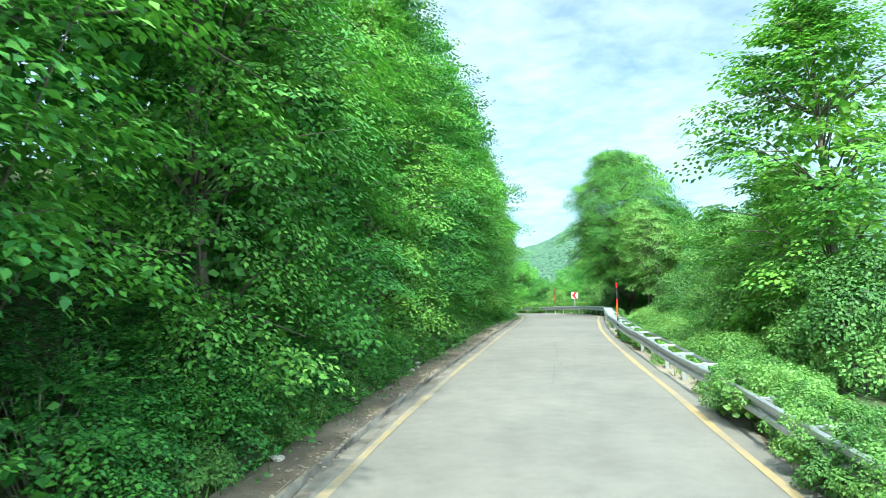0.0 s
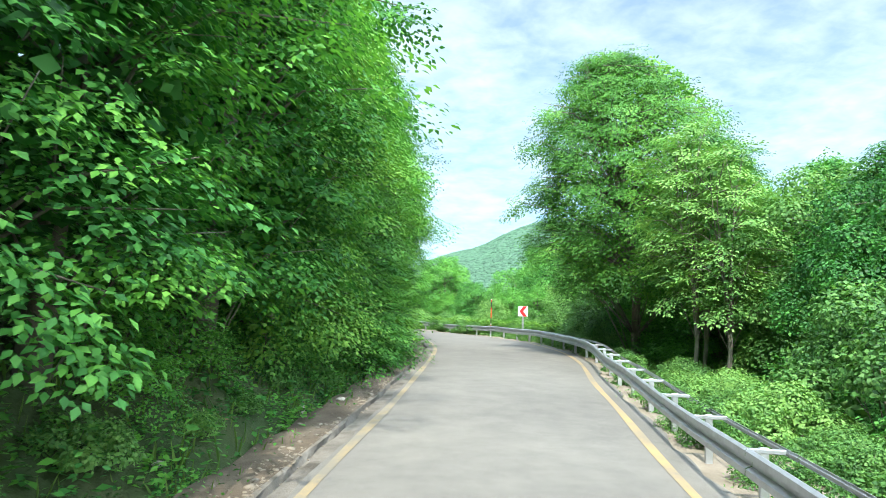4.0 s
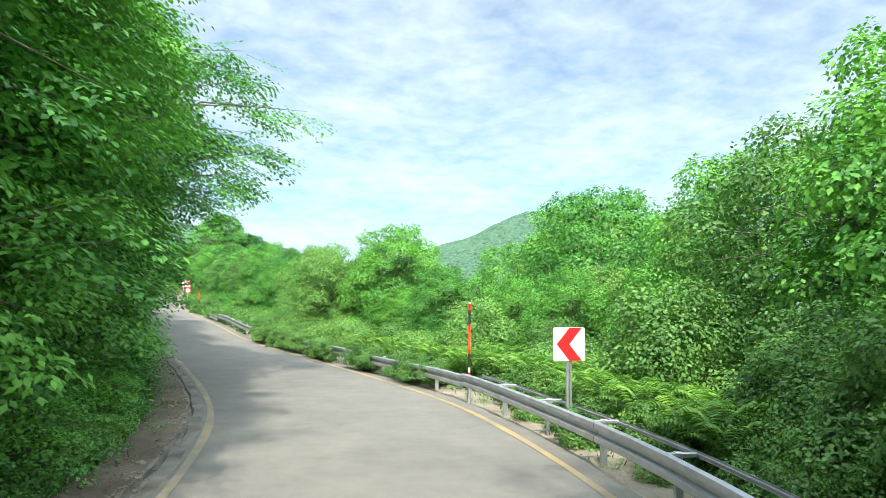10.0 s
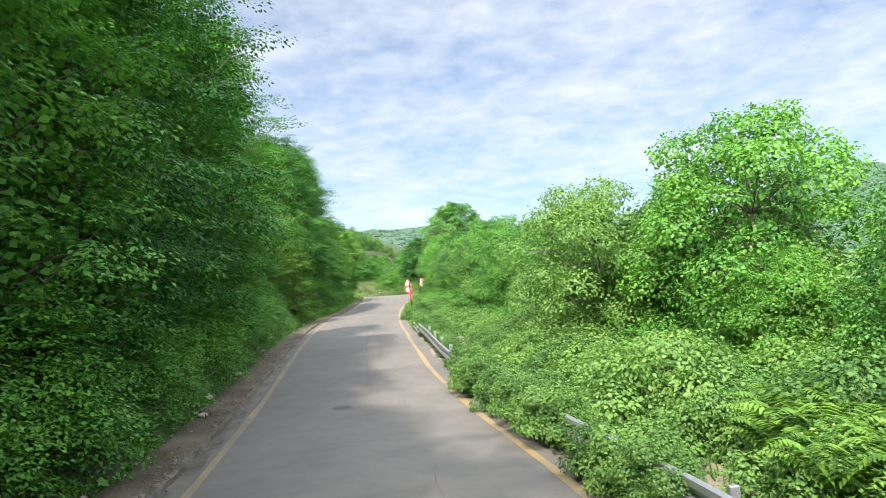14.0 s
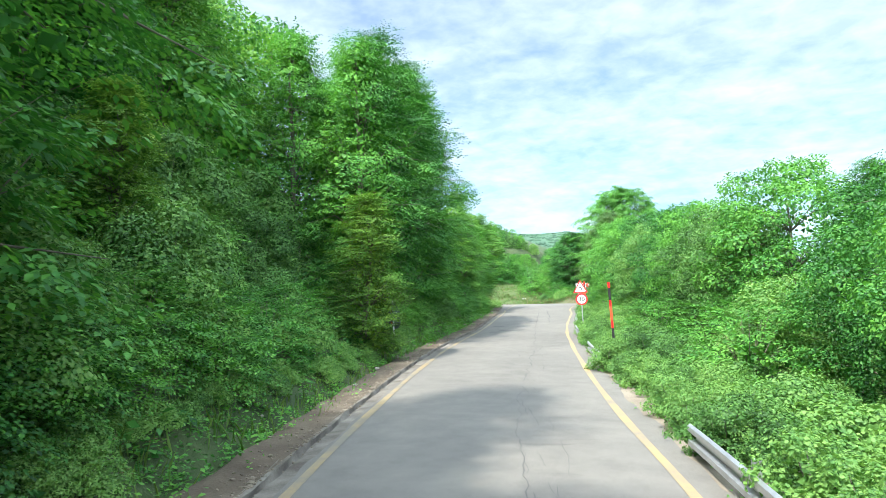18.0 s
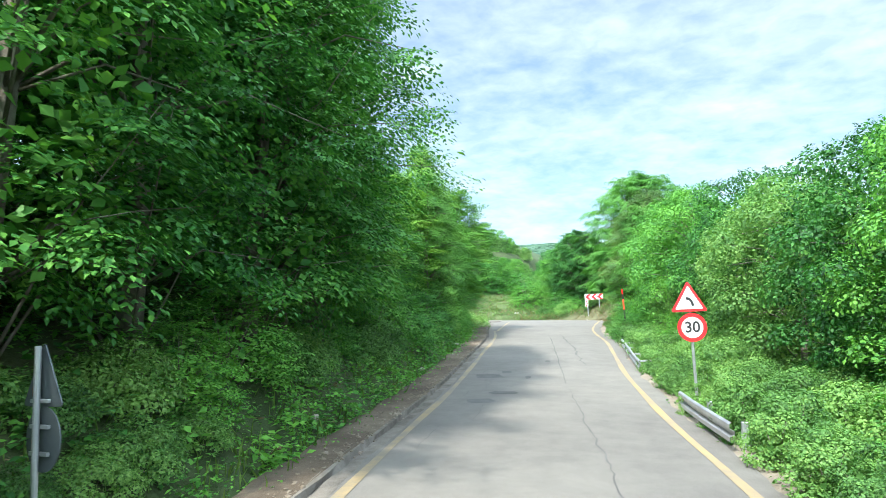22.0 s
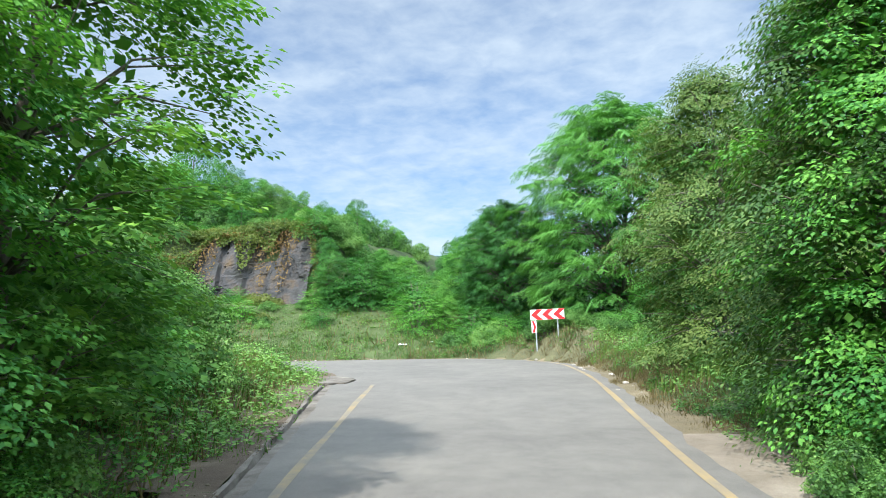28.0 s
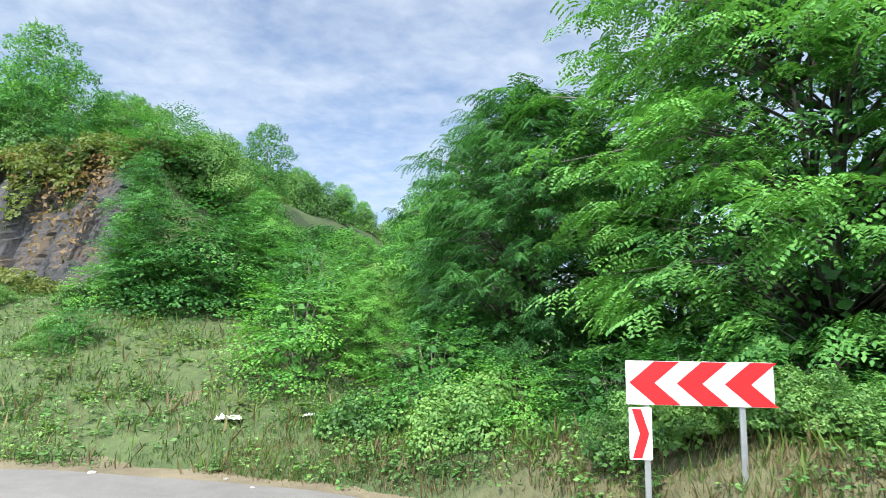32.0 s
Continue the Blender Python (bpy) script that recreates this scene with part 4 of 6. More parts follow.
scatter(B_LAYER, 95, 118, 1.2, -11.5, -9.0, 0.8, 1.1, 34)
plant(T_SAP, 108, -5.2, None, 0.94, 0.05, (-14.0, 106.6))
plant(T_SAP, 103.5, -7.5, None, 0.8)
scatter([B_LAYER[0], B_LAYER[1], B_BRAMBLE[0]], 94, 119, 1.0, -9.4, -7.2, 0.6, 0.95, 6)
scatter(B_BRAMBLE, 95, 108, 0.8, -6.2, -5.4, 0.5, 0.8, 61)
scatter(B_BRAMBLE, 112, 119, 0.8, -6.2, -5.4, 0.4, 0.6, 66)
scatter(B_LAYER, 96, 106, 1.0, -6.4, -5.6, 0.45, 0.75, 63)
scatter(B_BRAMBLE, 95, 119, 0.7, -4.8, -4.3, 0.25, 0.42, 64)
scatter(B_LAYER[:1], 95, 108, 1.8, -5.6, -5.0, 0.5, 0.75, 62)

# ---- the slope on the right ----
R0, R1 = T_ROUND
for s, off, proto, size in ((19, 7.6, T_MAPLE[0], 1.1), (25, 8.5, T_MAPLE[0], 0.72), (29, 8.5, R1, 0.8), (33, 10, R1, 0.7), (42.4, 5.5, T_STEM, 1.0), (43.6, 6.2, T_STEM, 0.95), (41.0, 6.0, T_STEM, 0.9), (41.5, 9.2, R1, 0.95), (39, 9.5, T_HORN[2], 0.8),
                            (42.5, 9.5, T_HORN[2], 0.85), (38, 8.8, R0, 0.72), (41, 11.0, R0, 0.85), (45.5, 8.8, T_HORN[2], 0.8), (45.4, 7.4, T_HORN[1], 0.7), (48.6, 5.4, T_WIDE, 1.0), (46.8, 8.6, T_HORN[0], 0.8), (52, 8.0, R0, 0.9), (55, 9.5, R1, 0.88), (57.5, 10.5, R0, 1.1), (61, 11, R1, 1.08), (64, 12.5, R0, 0.98),
                            (67, 13.5, R0, 0.78), (70.5, 12.5, R1, 0.72), (72.6, 14.6, R0, 1.12), (77, 18, R1, 1.25), (80.7, 22, R0, 1.4), (80, 16, R0, 0.9), (84.5, 10.5, R0, 0.95), (87.5, 11.5, R1, 0.98), (90, 14, R1, 0.85), (93.8, 9.4, R0, 0.72), (89.2, 7.9, R1, 0.86), (91, 10.5, R1, 0.76), (98.5, 9.0, R1, 0.55), (102, 8.6, R0, 0.68), (106, 9, R0, 0.68),
                            (108, 13, R0, 0.9), (113, 12, T_HORN[2], 0.82), (117, 10.5, R0, 0.92), (119.5, 9.5, R1, 0.85), (122, 9.5, R1, 0.92), (125, 9.2, R0, 0.88), (128, 8.8, R0, 0.9), (133, 8.3, R1, 0.94), (136, 9.5, R1, 0.92), (138, 8.8, R0, 0.95), (141, 10.5, R1, 0.9), (143, 7.5, R0, 0.95), (147.5, 7.0, T_HORN[2], 0.86),
                            (150, 9.0, R1, 0.85), (152.5, 6.2, T_HORN[2], 0.92), (153.8, 6.6, T_OLIVE, 0.98), (161.5, 6.6, T_OLIVE, 0.95), (163, 9.6, T_OLIVE, 0.92)):
    plant(proto, s, off, None, size, 0.2)
scatter(B_LAYER[:1], 46, 51.5, 0.8, 6.4, 8.2, 0.9, 1.2, 37)
scatter(B_LAYER[:1], 136, 154, 1.2, 5.4, 6.3, 0.5, 0.8, 38)
scatter(B_LAYER, 16, 37, 2.0, 5.4, 7.5, 0.6, 1.0, 11)
scatter(B_BRAMBLE, -4, 13, 0.9, 3.9, 4.8, 0.5, 0.75, 12)
scatter(B_BRAMBLE, 13, 42, 1.1, 4.4, 5.2, 0.5, 0.8, 16)
scatter(B_BRAMBLE, 57, 136, 0.9, 4.6, 5.6, 0.55, 0.85, 13)
scatter(B_BRAMBLE, 136, 153, 1.0, 5.0, 6.0, 0.5, 0.75, 17)
scatter(B_LAYER + B_BRAMBLE, 60, 152, 1.5, 5.8, 9.5, 0.6, 0.95, 14)
scatter(B_LAYER[1:], 56, 112, 2.2, 10, 15, 0.7, 1.0, 19)
scatter(B_BRAMBLE, 69, 90, 0.7, 5.2, 9.5, 0.6, 1.1, 20)


def rail_off(s):
    return half(s, True) + 0.40


def rail_cover(s0, s1, gap, size0, size1, seed, in0=-0.28, in1=0.30, lift=0.12):
    """Creepers grown over the guard rail."""
    rng = random.Random(seed)
    s = s0
    while s < s1:
        plant(B_VERGE, s, float(rail_off(s)) + 0.2 + rng.uniform(in0, in1), rng.uniform(0, 360), rng.uniform(size0, size1), -lift * rng.uniform(0.6, 1.3))
        s += gap * rng.uniform(0.7, 1.3)


for a, b in ((-4, 12.5), (66.5, 69.5)):
    rail_cover(a, b, 0.42, 0.5, 0.72, int(a) + 5, -0.12, 0.5, 0.32)
for a, b in ((70.8, 72.6), (74.8, 76.9), (78.0, 85.8)):
    rail_cover(a, b, 0.36, 0.5, 0.7, int(a) + 5, -0.24, 0.16, 0.30)
for a, b in ((100.3, 110.6), (114.6, 120.6), (124.2, 131), (94.5, 96.4)):
    rail_cover(a, b, 0.45, 0.42, 0.62, int(a) + 3, 0.15, 0.8, 0.15)
for a, b in ((96.5, 100.5), (111, 115), (121, 124.5), (131, 138.5)):
    rail_cover(a, b, 0.7, 0.5, 0.8, int(a) + 4, 0.35, 0.8, 0.1)
rail_cover(22.7, 24.6, 0.32, 0.36, 0.5, 21, 0.16, 0.6, 0.28)
rail_cover(24.6, 28, 0.6, 0.4, 0.55, 22, 0.35, 0.8, 0.1)
rail_cover(24.4, 27.4, 0.34, 0.36, 0.48, 23, 0.02, 0.34, 0.28)
rail_cover(138.5, 151, 0.6, 0.45, 0.7, 136, 0.3, 0.9)
for a, b in ((28, 62), (86.5, 94.5), (13, 23), (70, 73.5)):
    rail_cover(a, b, 1.7, 0.45, 0.7, int(a) + 9, 0.25, 0.65, 0.0)
rail_cover(52, 63.5, 0.5, 0.45, 0.7, 49, 0.9, 1.4, 0.1)
scatter([B_LAYER[1], B_BRAMBLE[0]], 53, 58, 0.8, 5.6, 7.0, 0.5, 0.85, 39)
for k in range(5):
    plant(B_BRAMBLE[k % 2], 60, 3, 60 * k, 0.5, 0.0, (12.5 + 0.35 * k, 59.6 + 0.3 * math.sin(k * 2.3)))
scatter(T_BACK, 56, 112, 4.5, 19, 34, 0.5, 0.75, 18)
scatter([F_FERN], 54, 77, 0.16, 4.4, 7.0, 0.6, 0.9, 15, -0.42)
scatter([F_FERN], 54, 77, 0.22, 7.0, 10.5, 0.7, 1.0, 16, -0.6)
scatter(B_BRAMBLE, 57, 72, 0.9, 4.8, 9.0, 0.45, 0.7, 29, 0.1)
scatter(B_BRAMBLE, 66, 100, 0.6, 5.0, 9.0, 0.75, 1.1, 26, -0.1)
scatter(B_LAYER, 70, 100, 1.6, 8.0, 10.5, 0.8, 1.15, 27)
scatter(T_ROUND, 68, 92, 5.0, 9.0, 10.5, 0.45, 0.58, 28)


# ---- guard rails ----
def guard_rail(s0, s1, off, label, bare, drop=0.0, back=True):
    """Posts, beam and back rail; only the stretches in bare stand clear of the growth."""
    top = new("guard_rail")
    prof = [(-0.155, 0.0), (-0.13, 0.035), (-0.06, 0.035), (-0.03, -0.035), (0.03, -0.035), (0.06, 0.035), (0.13, 0.035), (0.155, 0.0)]
    s = s0
    while s < s1 - 0.1:
        if not any(a <= s <= b for a, b in bare):
            s += 4.0
            continue
        for name, face, lat, fold in (("beam", -1, 0.0, 1.0), ("back_rail", 1, 0.50, 0.26))[:2 if back else 1]:
            ss = np.linspace(s, min(s + 4.0, s1) - 0.03, 5)
            v = []
            for th in (0.0, 0.006):
                for a in ss:
                    for h, d in prof:
                        v.append(at(a, off(a) + lat + face * (d * fold + th), 0.52 - drop + (0.07 if fold < 1 else 0) + h * fold + 0.02 * math.sin(a * 0.7)))
            k, f = len(prof), []
            n = len(ss) * k
            for a in range(len(ss) - 1):
                for b in range(k - 1):
                    i = a * k + b
                    f += [(i, i + 1, i + k + 1, i + k), (n + i, n + i + k, n + i + k + 1, n + i + 1)]
            for a in range(len(ss) - 1):
                for i in (a * k, a * k + k - 1):
                    f.append((i, i + k, n + i + k, n + i))
            child(name, mesh_of(name, v, f, M_STEEL), top)
        s += 4.0
    for a in np.arange(s0 + 0.3, s1, 2.0):
        if not any(c <= s0 + 4.0 * int((a - s0) / 4.0) <= d for c, d in bare):
            continue
        bm = bmesh.new()
        p = at(a, off(a) + 0.27)
        z0 = float(zat(p[0], p[1])[0])
        z1 = p[2] + 0.64 - drop
        hd = heading(a)
        box(bm, (0.10, 0.06, z1 - z0 + 0.3), pose(p[0], p[1], (z0 + z1 - 0.3) / 2, 0, 0, hd), 0.008)
        part("post", bm, M_STEEL, top)
        if not back:
            continue
        bm = bmesh.new()
        box(bm, (0.50, 0.07, 0.05), pose(p[0], p[1], p[2] + 0.60 - drop, 0, 0, hd), 0.006)
        part("spacer", bm, M_STEEL, top)
    return tagged(top, label, "guard rail")


guard_rail(6, 64, rail_off, "galvanised steel guard rail, overgrown with brambles in places", ((0, 64),))
guard_rail(64, 96, lambda s: rail_off(s) + 0.05, "galvanised steel guard rail sunk in brambles", ((60, 96),), 0.05, False)
for a, b in ((96.5, 100.5), (111, 115), (121, 124.5)):
    guard_rail(a, b, lambda s: rail_off(s) + 0.05, "low stretch of steel guard rail sunk in brambles", ((90, 130),), 0.26, False)
guard_rail(131, 138.5, lambda s: rail_off(s) + 0.1, "short low galvanised steel guard rail half hidden by plants", ((128, 140),), 0.34)


# ---- signs and marker poles ----
def post(parent, x, y, z0, z1, r=0.03, mat=M_STEEL, name="post"):
    v, f = tube([(x, y, z0), (x, y, z1)], [r, r], 10)
    return child(name, mesh_of(name, v, f, mat, False), parent)


def plate(parent, name, outline, thick, mat, y=0.0, label=""):
    """A flat plate in the xz plane, its face towards -y."""
    n = len(outline)
    v = [(x, y, z) for x, z in outline] + [(x, y + thick, z) for x, z in outline]
    f = [tuple(range(n)), tuple(range(2 * n - 1, n - 1, -1))] + [(k, k + n, (k + 1) % n + n, (k + 1) % n) for k in range(n)]
    return child(name, mesh_of(name, v, f, mat), parent, label)


def rounded(w, h, r, cx=0.0, cz=0.0, k=4):
    o = []
    for sx, sz, a0 in ((1, -1, -90), (1, 1, 0), (-1, 1, 90), (-1, -1, 180)):
        for j in range(k + 1):
            a = radians(a0 + 90 * j / k)
            o.append((cx + sx * (w / 2 - r) + r * math.cos(a), cz + sz * (h / 2 - r) + r * math.sin(a)))
    return o


def disc(r, cx=0.0, cz=0.0, k=40):
    return [(cx + r * math.cos(2 * math.pi * j / k), cz + r * math.sin(2 * math.pi * j / k)) for j in range(k)]


def chevron(cx, cz, w, h, arm, sign=-1):
    """A chevron pointing left (sign -1) or right."""
    return [(cx + x * sign, cz + z) for x, z in
            ((w / 2, 0), (-w / 2 + arm, h / 2), (-w / 2, h / 2), (w / 2 - arm, 0), (-w / 2, -h / 2), (-w / 2 + arm, -h / 2))]


def tri_round(side, r, cz, k=4):
    hgt = side * math.sqrt(3) / 2
    c = [(-side / 2, -hgt / 3), (side / 2, -hgt / 3), (0, 2 * hgt / 3)]
    o = []
    for (x, z), a0 in zip(c, (150, 270, 30)):
        d = math.hypot(x, z)
        px, pz = x * (1 - 2 * r / d), z * (1 - 2 * r / d)
        for j in range(k + 1):
            a = radians(a0 + 120 * j / k)
            o.append((px + r * math.cos(a), cz + pz + r * math.sin(a)))
    return o


def stand(name, x, y, z, turn, label, category, lean=0.0):
    top = new(name)
    top.matrix_basis = pose(x, y, z, 0, lean, turn)
    return tagged(top, label, category)


def chevron_sign(x, y, ground_z, centre, size, turn):
    t = stand("chevron_sign", x, y, ground_z, turn, "square white sign with one red chevron on a steel post", "road sign")
    h = centre - ground_z
    p = plate(t, "plate", rounded(size, size, 0.025, 0, h), 0.012, M_WHITE, -0.045)
    plate(p, "chevron", chevron(-0.0, h, size * 0.80, size * 0.98, size * 0.40), 0.004, M_RED, -0.051, "red chevron")
    post(t, -0.02, 0.0, -0.4, h + size * 0.45)
    post(t, 0.045, 0.005, -0.4, h + size * 0.3, 0.02, M_STEEL, "brace")


def marker_pole(x, y, z_top, turn, bands, r=0.035, lean=0.0):
    z0 = float(zat(x, y)[0]) - 0.1
    t = stand("snow_pole", x, y, z0, turn, "snow marker pole with red, black and white bands", "marker pole", lean)
    z = z_top - z0
    for ln, mat in bands:
        lo = max(z - ln, 0.0)
        v, f = tube([(0, 0, lo), (0, 0, z)], [r, r], 12)
        child("band", mesh_of("band", v, f, mat), t)
        z = lo
        if z <= 0:
            break
    if z > 0:
        v, f = tube([(0, 0, -0.3), (0, 0, z)], [r * 0.9, r * 0.9], 12)
        child("foot", mesh_of("foot", v, f, M_BLACK), t)


chevron_sign(11.96, 59.58, float(zat(11.96, 59.58)[0]), 3.08, 0.58, 4)
BANDS = [(0.03, M_WHITE), (0.16, M_RED), (0.34, M_BLACK), (0.17, M_RED), (0.40, M_ORANGE), (0.12, M_RED), (0.33, M_BLACK), (0.11, M_WHITE), (0.12, M_RED), (0.9, M_WHITE)]
marker_pole(6.95, 26.17, 3.16, 0, [(0.20, M_RED), (0.45, M_BLACK), (0.18, M_RED), (0.55, M_ORANGE), (0.35, M_BLACK), (0.5, M_ORANGE)], 0.028)
marker_pole(10.88, 63.9, 3.78, 0, BANDS, 0.028)
marker_pole(-6.24, 107.76, 4.95, 20, [(0.16, M_RED), (0.36, M_BLACK), (0.16, M_RED), (0.42, M_ORANGE), (0.22, M_RED), (0.4, M_BLACK)], 0.036, -3)
marker_pole(-15.45, 139.57, 6.15, 20, [(0.25, M_RED), (0.25, M_BLACK), (0.5, M_ORANGE), (0.6, M_BLACK)], 0.04, -4)


def warning_signs(x, y, turn):
    z0 = float(zat(x, y)[0])
    t = stand("warning_sign", x, y, z0, turn, "triangular bend warning above a round 30 limit sign on one post", "road sign", -2)
    zt, zc = 5.12 - z0, 4.58 - z0
    p = plate(t, "warning_triangle", tri_round(0.74, 0.03, zt), 0.012, M_RED, -0.045, "red-bordered white triangle")
    plate(p, "triangle_face", tri_round(0.56, 0.012, zt), 0.004, M_WHITE, -0.051, "white face")
    arc = [(0.11 * math.cos(a) - 0.055, 0.16 * math.sin(a) - 0.10) for a in np.linspace(0, math.pi / 2 + 0.15, 9)]
    o = [(x_ + 0.018 + 0.025 * math.cos(a), zt + z_ + 0.03 * math.sin(a)) for (x_, z_), a in zip(arc, np.linspace(0, math.pi / 2, 9))]
    i = [(x_ + 0.018 - 0.025 * math.cos(a), zt + z_ - 0.03 * math.sin(a)) for (x_, z_), a in zip(arc, np.linspace(0, math.pi / 2, 9))]
    plate(p, "bend_arrow", o + i[::-1], 0.003, M_BLACK, -0.055, "black bend to the left")
    d = plate(t, "limit_disc", disc(0.295, 0.03, zc), 0.012, M_RED, -0.048, "red-ringed round plate")
    plate(d, "limit_face", disc(0.215, 0.03, zc), 0.004, M_WHITE, -0.054, "white face")
    cu = bpy.data.curves.new("number", "FONT")
    cu.body, cu.size, cu.align_x, cu.align_y, cu.extrude, cu.offset = "30", 0.31, "CENTER", "CENTER", 0.0015, 0.006
    tmp = bpy.data.objects.new("number", cu)
    scene.collection.objects.link(tmp)
    me = bpy.data.meshes.new_from_object(tmp.evaluated_get(bpy.context.evaluated_depsgraph_get()))
    bpy.data.objects.remove(tmp)
    me.materials.clear()
    me.materials.append(M_BLACK)
    child("number", me, d, "black figures 30", pose(0.03, -0.058, zc, 90, 0, 0))
    post(t, 0.02, 0.0, -0.4, zt + 0.2)


warning_signs(-10.76, 120.95, 18)

def sign_backs(x, y, top_z, turn):
    z0 = float(zat(x, y)[0])
    t = stand("sign_back", x, y, z0, turn, "grey backs of a triangle and a round sign on one post", "road sign", -3)
    h = top_z - z0
    plate(t, "triangle_plate", tri_round(0.66, 0.03, h - 0.36), 0.012, M_GREY, 0.04)
    plate(t, "round_plate", disc(0.28, 0.02, h - 0.83), 0.012, M_GREY, 0.04)
    post(t, 0.0, -0.01, -0.4, h - 0.02)
    for z in (h - 0.42, h - 0.88):
        plate(t, "sticker", rounded(0.07, 0.09, 0.01, -0.13, z), 0.002, M_RUSTY, 0.037, "faded rust-red sticker")
    for z in (h - 0.5, h - 0.72, h - 0.95):
        bm = bmesh.new()
        box(bm, (0.30, 0.03, 0.035), pose(0, 0.022, z), 0.004)
        part("clamp", bm, M_STEEL, t)


sign_backs(-15.17, 110.2, 4.62, -6)


def bend_board():
    x, y = -24.05, 170.42
    z0 = float(zat(x, y)[0])
    t = stand("bend_board", x, y, z0, 9, "long white board with three red chevrons on two steel posts", "road sign", -1.5)
    h = 6.73 - z0
    p = plate(t, "board", rounded(1.72, 0.53, 0.012, 0, h), 0.015, M_WHITE, -0.05)
    for k in range(3):
        plate(p, "chevron", chevron(-0.52 + 0.56 * k, h, 0.60, 0.52, 0.30), 0.004, M_RED, -0.056, "red chevron")
    for px in (-0.62, 0.50):
        bm = bmesh.new()
        box(bm, (0.07, 0.05, h + 0.65), pose(px, 0.0, (h - 0.15) / 2, 0, 0, 0), 0.006)
        part("post", bm, M_STEEL, t)
    q = plate(t, "lower_plate", rounded(0.27, 0.62, 0.012, -0.70, h - 0.61), 0.012, M_WHITE, -0.05, "narrow white plate under the board")
    plate(q, "chevron", chevron(-0.70, h - 0.61, 0.20, 0.58, 0.11, 1), 0.004, M_RED, -0.056, "red chevron pointing right")


bend_board()
for k in range(8):
    plant(B_VERGE, 170, 3, 50 * k, 0.55 + 0.05 * (k % 3), -0.15, (-25.2 + 0.40 * k, 171.6 - 0.08 * k + 0.15 * math.sin(k * 2.1)))
for k in range(8):
    plant(B_BRAMBLE[k % 2], 170, 3, 50 * k, 0.62, 0.1, (-21.6 + 0.5 * k, 171.6 - 0.3 * k + 0.4 * math.sin(k * 2.1)))


for k in range(4):
    plant(B_VERGE, 26, 3, 70 * k, 0.5, -0.12, (7.15 + 0.25 * k, 25.8 + 0.3 * math.sin(k * 2.0)))
plant(B_LAYER[0], 138, 5, 30, 0.62, 0.1, (-15.2, 138.7))
plant(B_LAYER[0], 138, 5, 200, 0.7, 0.1, (-14.4, 139.4))
for k in range(6):                   # brambles round the feet of the snow poles
    plant(B_VERGE, 107, 3, 70 * k, 0.65, -0.1, (-15.0 + 0.5 * math.cos(k), 139.3 + 0.4 * math.sin(k * 1.7)))
    plant(B_VERGE, 107, 3, 60 * k, 0.7, -0.2, (-5.85 + 0.5 * math.cos(k), 107.5 + 0.5 * math.sin(k * 1.7)))


# ---- the end of the road: bend, cliff, locust tree ----
for x, y, proto, size in ((-20.6, 178.6, T_LOCUST, 1.32), (-14.0, 173.5, T_LOCUST, 1.0), (-28.0, 180.5, T_LOCUST, 0.75), (-31.5, 185.5, R0, 0.8), (-33.0, 188.0, R0, 0.75), (-10.0, 170.0, T_HORN[2], 1.0), (-18.0, 186.0, T_BACK[0], 0.9)):
    plant(proto, 170, 1, 255, size, 0.2, (x, y))
for x, y, proto, size in ((-37.6, 181.8, T_HORN[2], 0.5), (-41.0, 179.6, T_HORN[2], 0.58), (-38.3, 184.5, B_LAYER[0], 1.1), (-37.0, 186.0, B_LAYER[0], 1.0), (-36, 183.8, B_LAYER[0], 0.9), (-34.5, 186.5, B_LAYER[1], 0.8),
                          (-44.0, 183.5, B_LAYER[0], 1.0), (-43.0, 185.5, B_LAYER[1], 0.9), (-41.0, 187.0, B_LAYER[1], 0.9), (-45.5, 186.0, B_LAYER[0], 1.1), (-39.0, 188.5, B_LAYER[1], 0.8)):
    plant(proto, 180, 1, 260, size, 0.15, (x, y))
rng = random.Random(7)
for k in range(34):
    plant(B_FAR[1], 180, 1, rng.uniform(230, 290), rng.uniform(0.55, 0.8), 0.2, (rng.uniform(-52, -32), rng.uniform(190, 212)))
for x, y, size in ((-40.6, 180.2, 1.25), (-39.6, 180.6, 1.5), (-38.4, 181.0, 1.3)):
    plant(B_LAYER[0], 180, 1, 260, size, 0.1, (x, y))
for k in range(46):                  # thicket on the rise beyond the rock
    plant(B_FAR[k % 2], 180, 1, rng.uniform(230, 290), rng.uniform(0.4, 0.65), 0.15, (rng.uniform(-52, -33), rng.uniform(186, 203)))
for k in range(52):                  # bushes along the top of the rock
    x = -70 + 30 * k / 51 + rng.uniform(-0.6, 0.6)
    plant(B_FAR[k % 2], 180, 1, rng.uniform(230, 290), rng.uniform(0.5, 0.8) * (1.15 if x < -56 else 0.9), 0.15, (x, 184.6 + rng.uniform(0, 6.0)))
for k in range(30):
    x = -74 + 1.15 * k
    plant((R0, R1, T_BACK[0])[k % 3], 180, 1, rng.uniform(230, 290), rng.uniform(0.5, 0.68) * (1.1 if x < -62 else 1.1 if x < -55 else 0.5), 0.15, (x, 190.5 + rng.uniform(-2.5, 5)))
for k in range(20):
    plant(T_BACK[k % 2], 180, 1, rng.uniform(230, 290), rng.uniform(0.18, 0.26), 0.15, (rng.uniform(-62, -33), rng.uniform(203, 216)))
